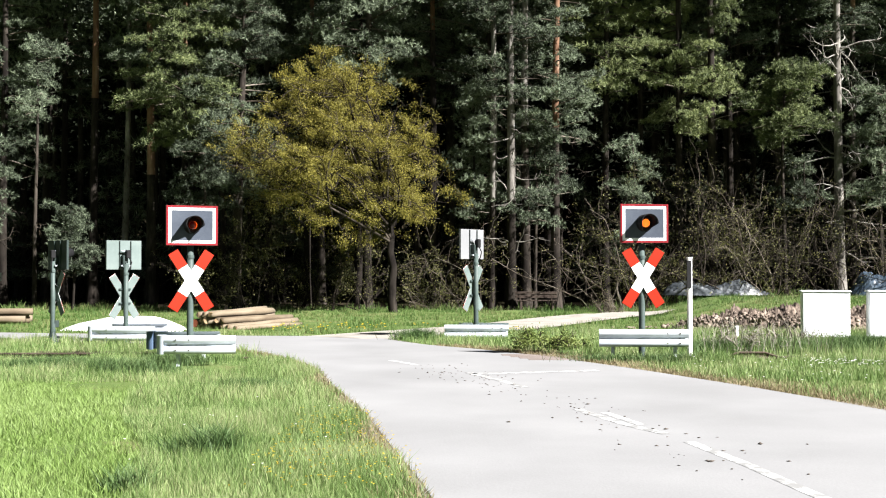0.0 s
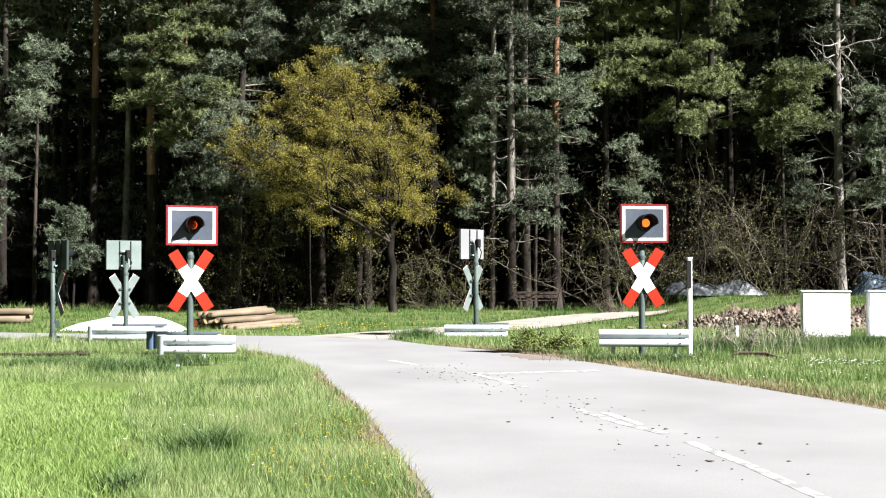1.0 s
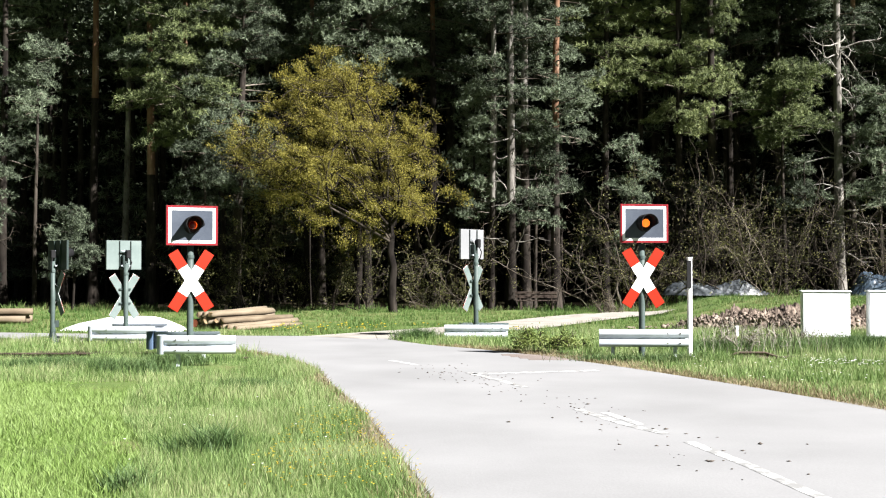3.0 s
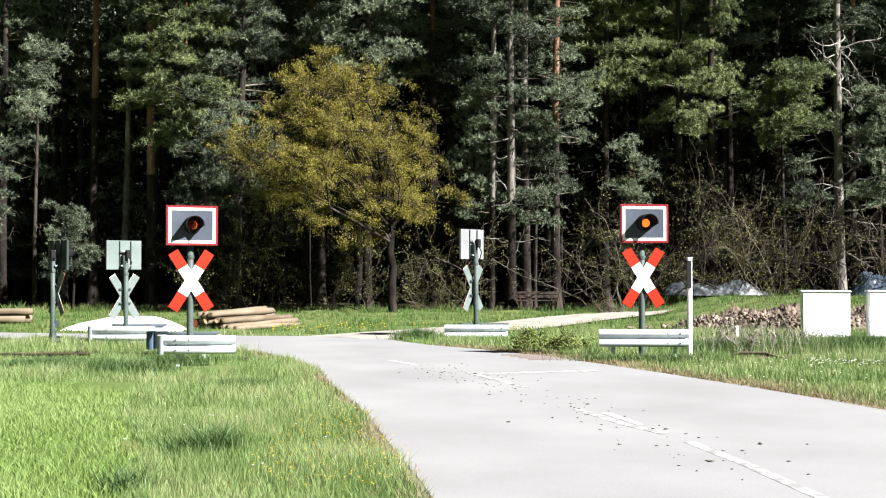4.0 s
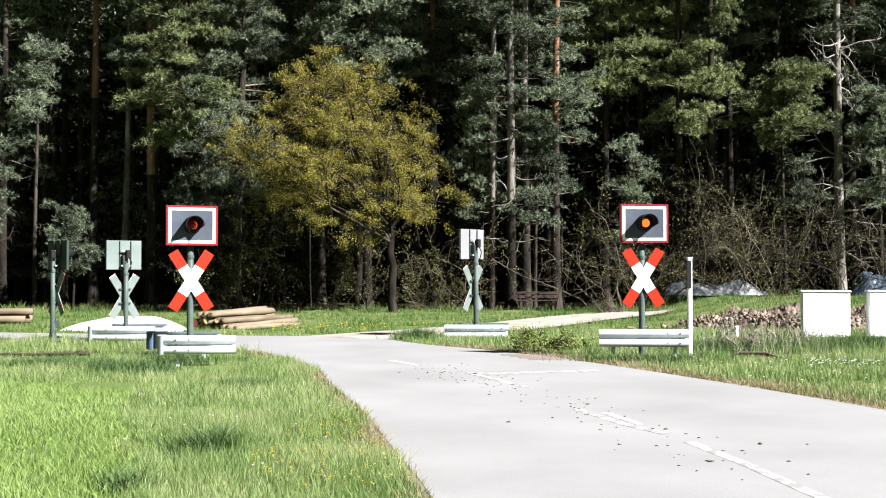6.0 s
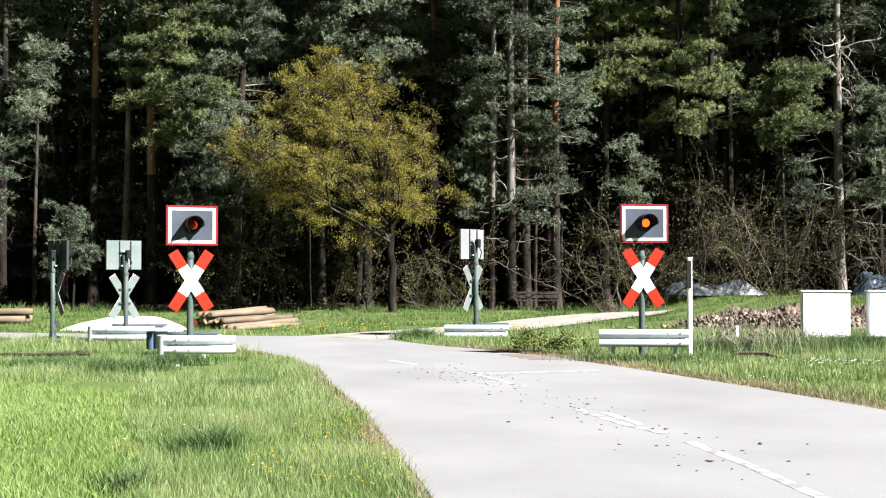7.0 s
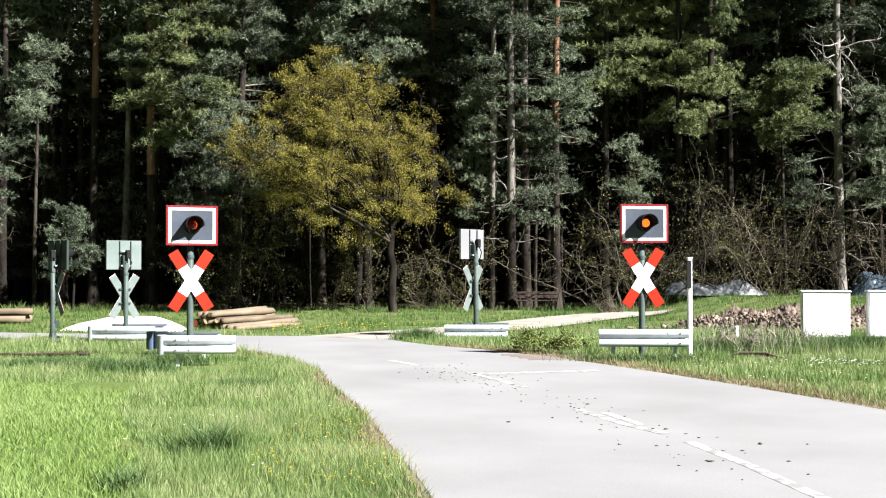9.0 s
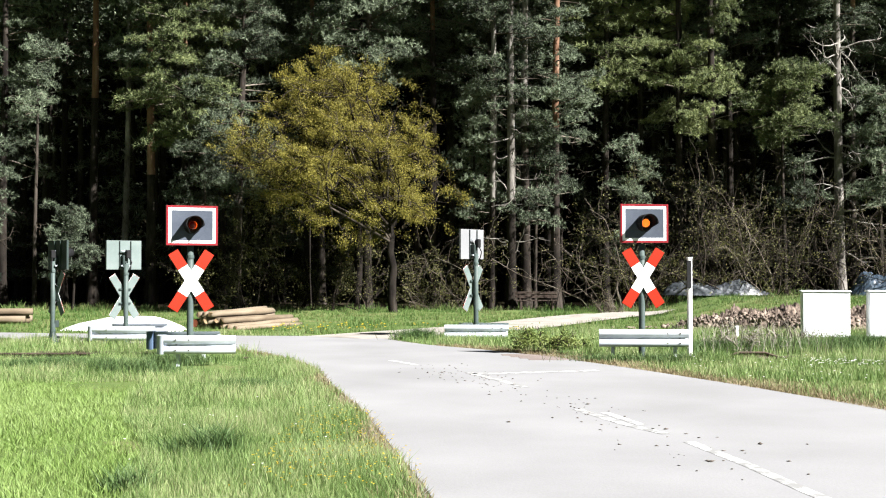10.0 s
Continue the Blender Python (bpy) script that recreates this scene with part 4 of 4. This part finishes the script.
# younger trees in front
YOUNG = [
    (-16.1, 44.6, 10.8, 0.10, 7.4, 10.6, 1.45, 22, M_NEEDLE, 75), (-17.4, 43.6, 6.8, 0.08, 2.6, 6.6, 1.4, 15, M_NEEDLE, 80),
    (-14.4, 44.0, 4.0, 0.06, 1.2, 3.9, 1.3, 24, M_NEEDLE, 100), (-9.2, 44.0, 8.0, 0.09, 3.8, 7.6, 1.9, 30, M_NEEDLE, 100),
    (13.3, 44.0, 9.2, 0.11, 6.0, 9.0, 2.4, 50, M_NEEDLE2, 120), (17.2, 44.3, 8.4, 0.10, 3.4, 8.0, 1.9, 34, M_NEEDLE, 100),
    (7.4, 44.2, 7.0, 0.08, 2.2, 6.8, 1.4, 20, M_NEEDLE, 80), (3.6, 44.2, 8.0, 0.09, 3.3, 7.6, 1.8, 46, M_NEEDLE, 80),
    (14.1, 43.8, 5.4, 0.07, 3.2, 5.2, 1.3, 13, M_NEEDLE, 90), (1.3, 44.6, 9.2, 0.09, 3.4, 9.0, 1.6, 44, M_NEEDLE, 80),
]
for i, (x, y, H, r, z0, z1, R, nb, nd, de) in enumerate(YOUNG):
    put(conifer("young_pine", 300 + i, H, r, z0, z1, R, nb, nd, M_BARK, M_BARK, 0.0, int(de * 1.7), twigs=6, label="bushy young pine before the dark wood", top=0.5, bare=0.05, shade_canopy=0), x, y)

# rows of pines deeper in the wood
deep = [put(conifer("pine_tree", 400 + i, 22, 0.19, z0, 20, 2.7, 24, M_NEEDLE, M_BARK, M_BARK, 0.0, 40, twigs=6, label="slender pine deep in the dark wood", top=0.45, sl=2.4, shade_canopy=4500, tufts=4), x, 54) for i, (z0, x) in enumerate(((9, -21), (7, -12), (10, -4), (6, 5), (8, 13), (11, 21)))]
low = [put(conifer("young_pine", 420 + i, h, 0.07, 1.2, h - 0.2, 1.7, 14, M_NEEDLE, M_BARK, M_BARK, 0.0, 40, twigs=5, label="young pine in the shade of the wood", top=0.5, sl=2.0, shade_canopy=0, tufts=5), x, 54) for i, (h, x) in enumerate(((6, -15), (8, 1), (5, 12)))]
# Pine for an unseen screen, added to block sun from the right.
flank = put(conifer("pine_tree", 430, 20, 0.19, 2.5, 19, 2.8, 30, M_NEEDLE, M_BARK, M_BARK, 0.0, 40, twigs=6, label="unseen pine added to keep the sun out of the wood", top=0.45, sl=2.4, shade_canopy=8000, low_canopy=3.0, tufts=4), 22.5, 45)
rng = np.random.default_rng(77)
k = 0
for row, y in enumerate((52.5, 55, 58)):
    step = 2.3 + 0.15 * row
    # Rows run on past the view's right edge to keep sun out.
    for x in np.arange(-26 - row * 2, 34 + row * 2, step):
        xx, yy = x + rng.uniform(-1, 1), y + rng.uniform(-1.2, 1.2)
        copy_thing(deep[(k * 5 + row) % len(deep)], pose(xx, yy, gz(xx, yy), 0, 0, rng.uniform(0, 360)))
        k += 1
for i in range(50):
    xx, yy = rng.uniform(-26, 26), rng.uniform(52.5, 60)
    copy_thing(low[i % 3], pose(xx, yy, gz(xx, yy), 0, 0, rng.uniform(0, 360)))
# Screen of pines beyond the view, added only to shade the interior.
for x in np.arange(25, 50, 2.6):
    for y in (44.5, 48.5):
        xx, yy = x + rng.uniform(-0.6, 0.6), y + rng.uniform(-1, 1)
        copy_thing(flank, pose(xx, yy, gz(xx, yy), 0, 0, rng.uniform(0, 360)))

# close-grown spruce behind, too dense to tell apart; near-black colour paints its inner shade
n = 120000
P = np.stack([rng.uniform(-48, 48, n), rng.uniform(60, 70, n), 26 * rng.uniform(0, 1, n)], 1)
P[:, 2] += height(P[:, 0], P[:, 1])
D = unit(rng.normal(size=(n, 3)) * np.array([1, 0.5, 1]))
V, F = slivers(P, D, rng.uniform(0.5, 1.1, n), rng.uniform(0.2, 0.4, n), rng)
tagged(new("far_wood", soup("far_wood", V, F, M_WOODSHADE)), "dense spruce wood closing the distance, coloured near-black for its inner shade", "wood", kind="stuff")
# Plain sheet behind the last gaps, in the same painted shade.
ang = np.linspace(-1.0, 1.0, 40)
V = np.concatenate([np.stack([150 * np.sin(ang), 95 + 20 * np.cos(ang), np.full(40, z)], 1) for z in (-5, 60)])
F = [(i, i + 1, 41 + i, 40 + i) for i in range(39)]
tagged(new("backdrop", soup("backdrop", V, F, M_WOODSHADE)), "plain distant sheet coloured near-black like the shade inside a wood", "backdrop", kind="structure")

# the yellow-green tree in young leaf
broadleaf("yellow_green_tree", 5, (-1.78, 40.8, 0.05), 9.5, 0.14, (-1.35, 0, 5.0), (3.55, 2.8, 3.3), 34, M_YLEAF, "broad tree in thin yellow-green spring leaf", 150000, 0.047, 0.10, M_SHADETWIG, lean=(-0.15, 0.2), skew=0.27)

# shrubs
SHRUBS = [(6.4, 42.8, 2.6, 4.6, 8, 700), (8.2, 43.2, 2.8, 6.2, 13, 3800), (10.2, 43.2, 2.8, 6.0, 14, 4600), (11.9, 43.4, 2.6, 5.4, 12, 3200), (13.6, 43.6, 2.6, 5.2, 12, 1200),
          (15.4, 43.4, 2.4, 5.0, 12, 900), (17.2, 43.2, 2.4, 5.2, 12, 1000), (-9.0, 42.8, 2.2, 3.0, 6, 500), (-5.6, 43.0, 2.4, 3.2, 8, 600), (-0.6, 44.0, 1.6, 2.4, 6, 1500), (-7.7, 42.6, 2.0, 4.6, 10, 5200), (-3.6, 43.2, 2.2, 3.6, 9, 2500), (0.9, 43.4, 1.8, 3.6, 8, 2200)]
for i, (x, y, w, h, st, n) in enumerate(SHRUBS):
    # Two shrubs in three get the twig colour with shade painted in.
    shrub("shrub", 500 + i, (x, y, gz(x, y)), w, h, st, M_OLEAF, n, "tangled half-bare shrub before the wood", tw=M_SHADETWIG if i % 3 else M_TWIG)
shrub("bush", 560, (1.92, 22.9, 0.0), 0.75, 0.46, 26, M_BUSH, 4200, "low green-brown bush beside the rails", 0.055)
shrub("bush", 561, (2.45, 22.7, 0.0), 0.6, 0.42, 22, M_BUSH, 3200, "low green-brown bush beside the rails", 0.055)
shrub("weed_clump", 563, (6.1, 22.6, 0.0), 1.5, 0.62, 26, M_OLEAF, 700, "grey tangle of dead weeds in the verge", 0.04, M_DRY)
shrub("bush", 564, (8.15, 24.3, 0.0), 0.45, 0.4, 12, M_BUSH, 1500, "small leafy bush at the foot of a cabinet", 0.05)
shrub("bush", 565, (7.7, 24.4, 0.0), 0.4, 0.6, 8, M_BUSH, 150, "bare twiggy bush beside a cabinet", 0.04, M_TWIG)
shrub("brush_heap", 562, (6.0, 41.0, gz(6.0, 41.0)), 0.9, 0.75, 22, M_OLEAF, 300, "small grey heap of brushwood beside the track", 0.05, M_TWIG)


# ---- grass and small growth ----
def blades(name, X, Y, H, W, material, label, seed, lean=0.35, z=None, simple=False):
    rng = np.random.default_rng(seed)
    n = len(X)
    Z = height(X, Y) - 0.05 if z is None else z
    B = np.stack([X, Y, Z], 1)
    a = rng.uniform(0, 6.283, n)
    S = np.stack([np.cos(a), np.sin(a), np.zeros(n)], 1) * (W / 2)[:, None]
    b = rng.uniform(0, 6.283, n)
    q = rng.uniform(0.1, 1, n) * lean * H
    Dv = np.stack([np.cos(b) * q, np.sin(b) * q, np.zeros(n)], 1)
    up = np.array([0, 0, 1.0])
    Mid = B + Dv * 0.35 + up * (H * 0.55)[:, None]
    Top = B + Dv * 1.15 + up * (H * (1 - 0.25 * rng.uniform(0, 1, n) * lean))[:, None]
    if simple:
        V = np.stack([B - S, B + S, Top], 1).reshape(-1, 3)
        ob = new(name, soup(name, V, np.arange(3 * n).reshape(-1, 3), material))
        return tagged(ob, label, "grass", kind="stuff")
    V = np.stack([B - S, B + S, Mid + S * 0.8, Mid - S * 0.8, Top], 1).reshape(-1, 3)
    k = np.arange(n)[:, None] * 5
    F = np.concatenate([k + [0, 1, 2], k + [0, 2, 3], k + [3, 2, 4]])
    ob = new(name, soup(name, V, F, material))
    return tagged(ob, label, "grass", kind="stuff")


PATHPOLY = [tuple(p) for p in ribbon(PATHC + unit(np.stack([-np.gradient(PATHC, axis=0)[:, 1], np.gradient(PATHC, axis=0)[:, 0]], 1)) * PATHW[:, None], PATHC, 0, 1)[0][::2, :2]] + \
           [tuple(p) for p in (PATHC - unit(np.stack([-np.gradient(PATHC, axis=0)[:, 1], np.gradient(PATHC, axis=0)[:, 0]], 1)) * PATHW[:, None])[::-1]]


def lumpy(X, Y):
    return 0.5 + 0.25 * np.sin(X * 1.9 + 1.3 * np.sin(Y * 0.9)) + 0.25 * np.sin(Y * 2.3 + 1.1 * np.sin(X * 1.4))


def in_field(X, Y):
    return (X < -0.275 * Y - 0.1 * np.sin(Y * 1.1)) & (Y < 16.6 + 0.06 * X)


def scatter(n, x0, x1, y0, y1, seed):
    rng = np.random.default_rng(seed)
    X, Y = rng.uniform(x0, x1, n), rng.uniform(y0, y1, n)
    off = ~inside(X, Y, ROADPOLY) & ~inside(X, Y, PATHPOLY)
    return X[off], Y[off], rng


def verge(n, x0, x1, y0, y1, hmin, hmax, w, material, label, seed, field=None, lean=0.5, clump=12, spread=0.035):
    """Grass growing in small clumps of uneven height."""
    rng = np.random.default_rng(seed)
    m = n // clump
    X, Y = np.repeat(rng.uniform(x0, x1, m), clump), np.repeat(rng.uniform(y0, y1, m), clump)
    tall = np.repeat(rng.uniform(0.55, 1.35, m), clump)
    X, Y = X + rng.normal(size=len(X)) * spread, Y + rng.normal(size=len(X)) * spread
    off = ~inside(X, Y, ROADPOLY) & ~inside(X + rng.normal(size=len(X)) * 0.16, Y + rng.normal(size=len(X)) * 0.16, PATHPOLY)
    X, Y, tall = X[off], Y[off], tall[off]
    vis = np.abs(X) < 0.42 * Y + 0.8
    vis &= ~((np.abs(X - 5.8) < 0.55) & (np.abs(Y - 20.75) < 0.35)) & ~((X < -6.3) & (np.abs(Y - 20.5) < 0.4))
    if field is not None:
        vis &= in_field(X, Y) == field
    # thin growth on the gritty edges
    dr = np.where((Y > 0) & (Y < 24), X - np.interp(Y, RIGHT[:, 1][:88], RIGHT[:, 0][:88]), 9)
    dl = np.where((Y > 0) & (Y < 21), np.interp(Y, LEFT[:, 1][:80], LEFT[:, 0][:80]) - X, 9)
    r = rng.uniform(0, 1, len(X))
    vis &= ~((dr > -0.1) & (r > dr / 0.7)) & ~((dl > -0.1) & (r > dl / 0.22))
    X, Y, tall = X[vis], Y[vis], tall[vis]
    H = rng.uniform(hmin, hmax, len(X)) * (0.65 + 0.7 * lumpy(X, Y)) * tall
    H = H * np.where((np.abs(X + 4.25) < 1.1) & (np.abs(Y - 18.7) < 1.6), np.where((np.abs(X + 4.3) < 0.7) & (np.abs(Y - 18.2) < 0.9), 0.12, 0.4), 1.0)
    return blades("grass", X, Y, H, rng.uniform(0.6, 1.3, len(X)) * w, material, label, seed + 1, lean, simple=y1 > 25)


verge(290000, -5.5, 0.4, 6.4, 13, 0.07, 0.175, 0.0055, M_GRASS, "tall uncut verge grass beside the road", 11, False)
verge(170000, -8, -0.8, 13, 20.6, 0.08, 0.19, 0.008, M_GRASS, "tall uncut verge grass by the guardrail", 12, False)
verge(180000, -6.5, -1.5, 6.4, 17, 0.055, 0.125, 0.009, M_CROP, "dense bright green young cereal crop", 13, True, 0.7, 8, 0.05)
verge(60000, -16, 0.2, 20.6, 28, 0.08, 0.24, 0.015, M_GRASS, "tall grass along the rails", 14)
verge(100000, 0.5, 10, 12.5, 21, 0.06, 0.19, 0.010, M_GRASS, "verge grass between road and rails", 15)
verge(90000, -1.0, 13, 21, 30, 0.08, 0.26, 0.014, M_GRASS, "rough grass beyond the rails", 16)
verge(130000, -20, 20, 28, 44, 0.05, 0.17, 0.02, M_BACKGRASS, "sunlit meadow strip before the wood", 17, spread=0.07)


verge(12000, -20, 20, 42.6, 45.5, 0.10, 0.32, 0.03, M_BACKGRASS, "rank growth along the foot of the wood", 18)


def tuft(x, y, rx, ry, n, h, seed):
    rng = np.random.default_rng(seed)
    X, Y = x + rng.normal(size=n) * rx * 0.5, y + rng.normal(size=n) * ry * 0.5
    blades("grass_tuft", X, Y, rng.uniform(0.5, 1, n) * h, rng.uniform(0.007, 0.014, n), M_TUFT, "tall darker tuft of lush grass in the verge", seed + 1, 0.8)


for i, (x, y, rx, ry, n, h) in enumerate([(-2.0, 9.9, 0.2, 0.13, 520, 0.40), (-2.15, 9.7, 0.26, 0.13, 300, 0.34), (-2.3, 8.3, 0.2, 0.12, 240, 0.30), (-5.3, 17.9, 0.9, 0.4, 3500, 0.34), (-6.3, 18.3, 0.8, 0.4, 2600, 0.32), 
                                         (-4.6, 19.6, 0.5, 0.3, 1500, 0.32), (-2.6, 15.2, 0.5, 0.4, 1300, 0.25), (-0.6, 26.0, 0.45, 0.3, 1300, 0.42), (7.2, 22.6, 1.2, 0.5, 2600, 0.4), (5.6, 22.4, 1.2, 0.4, 2600, 0.38), (8.6, 23.6, 0.8, 0.3, 1500, 0.42), (3.1, 19.85, 0.8, 0.16, 900, 0.27), (4.2, 19.9, 0.7, 0.16, 900, 0.28), (0.6, 25.7, 1.0, 0.2, 900, 0.2)]):
    tuft(x, y, rx, ry, n, h, 600 + 3 * i)


def heads(name, n, x0, x1, y0, y1, zmin, zmax, size, material, label, seed):
    """Small flower heads as little five-sided rosettes on the grass."""
    X, Y, rng = scatter(n, x0, x1, y0, y1, seed)
    P, D = [], []
    for x, y in zip(X, Y):
        c = np.array([x, y, gz(x, y) + rng.uniform(zmin, zmax)])
        for a in np.arange(6) * 1.047:
            P.append(c)
            D.append((math.cos(a), math.sin(a), 0.35))
    V, F = leaves(np.array(P), unit(np.array(D)), size, size * 0.8, rng)
    tagged(new(name, soup(name, V, F, material)), label, "flowers", kind="stuff")


heads("dandelions", 150, -4.5, 2, 28.5, 32, 0.08, 0.15, 0.035, M_DANDE, "scattered yellow dandelion heads in meadow grass", 21)
heads("white_flowers", 90, 3.6, 8.0, 15.5, 19.5, 0.08, 0.2, 0.014, M_FLOWER, "scattered small white flowers in the verge", 22)
heads("white_flowers", 70, 5.9, 7.2, 18.2, 18.7, 0.08, 0.16, 0.016, M_FLOWER, "drift of small white flowers in the verge", 23)

heads("yellow_flowers", 420, -1.5, -0.1, 7.8, 12.0, 0.10, 0.19, 0.010, M_DANDE, "tiny yellow flowers near the road edge", 24)
heads("pale_flowers", 14, -2.6, -1.0, 7.6, 13.5, 0.16, 0.26, 0.010, M_FLOWER, "a few pale cuckoo flower heads in the verge", 25)

X, Y, rng = scatter(300, 5.0, 7.6, 21.4, 24.5, 31)
blades("dry_stems", X, Y, rng.uniform(0.25, 0.9, len(X)), np.full(len(X), 0.008), M_DRY, "dead pale weed stalks standing in grass", 32, 0.55)


def clods(n, seed):
    rng = np.random.default_rng(seed)
    t = rng.uniform(0, 1, n)
    cx = np.interp(t, [0, 0.3, 0.6, 1], [2.5, 1.7, 0.9, -0.2]) + rng.normal(size=n) * 0.35
    cy = np.interp(t, [0, 0.3, 0.6, 1], [8.5, 12.0, 15.5, 18.8]) + rng.normal(size=n) * 0.4
    pcs = []
    for x, y in zip(cx, cy):
        s = rng.uniform(0.005, 0.016) * (1.3 if rng.random() < 0.1 else 0.9)
        V = unit(rng.normal(size=(6, 3)))
        V = np.array([[1, 0, 0], [-1, 0, 0], [0, 1, 0], [0, -1, 0], [0, 0, 1], [0, 0, -1]]) + rng.normal(size=(6, 3)) * 0.25
        F = np.array([[0, 2, 4], [2, 1, 4], [1, 3, 4], [3, 0, 4], [2, 0, 5], [1, 2, 5], [3, 1, 5], [0, 3, 5]])
        pcs.append((V * s * np.array([1.5, 1.1, 0.6]) + (x, y, 0.02 + s * 0.3), F))
    V, F = join(pcs)
    tagged(new("mud_crumbs", soup("mud_crumbs", V, F, M_CLOD)), "dark crumbs of dried mud along the road's middle", "mud crumbs", kind="stuff")


clods(170, 41)

# dry, straw-coloured fringe along the asphalt edges
for E, sd, wd in ((RIGHT, 51, 0.45), (LEFT, 52, 0.18)):
    rng = np.random.default_rng(sd)
    P = resample(E, 4000)
    P = P[(P[:, 1] > 6) & (P[:, 1] < 24)]
    P = P[rng.integers(0, len(P), 26000 if sd == 51 else 9000)]
    out = np.abs(rng.normal(size=len(P))) * wd
    X, Y = P[:, 0] + (out if sd == 51 else -out), P[:, 1] + out * 0.3
    blades("dry_grass", X, Y, rng.uniform(0.04, 0.13, len(X)), rng.uniform(0.006, 0.012, len(X)), M_STRAW, "dry straw-coloured grass fringe along the road edge", sd + 5, 0.8, z=np.full(len(X), -0.03))


# ---- what moves: the signal lamps turn once a second, half a turn apart ----
def motions():
    for lamp, bright, off in ((lamp_l, 0.53, -19), (lamp_r, 1.03, -16)):
        at = lamp.matrix_basis.translation.copy()
        rows = []
        for i in range(101):
            t = i / 10
            rows.append((t, pose(at.x, at.y, at.z, 0, 0, 360 * (t - bright) + off)))
        walk(lamp, rows)


motions()
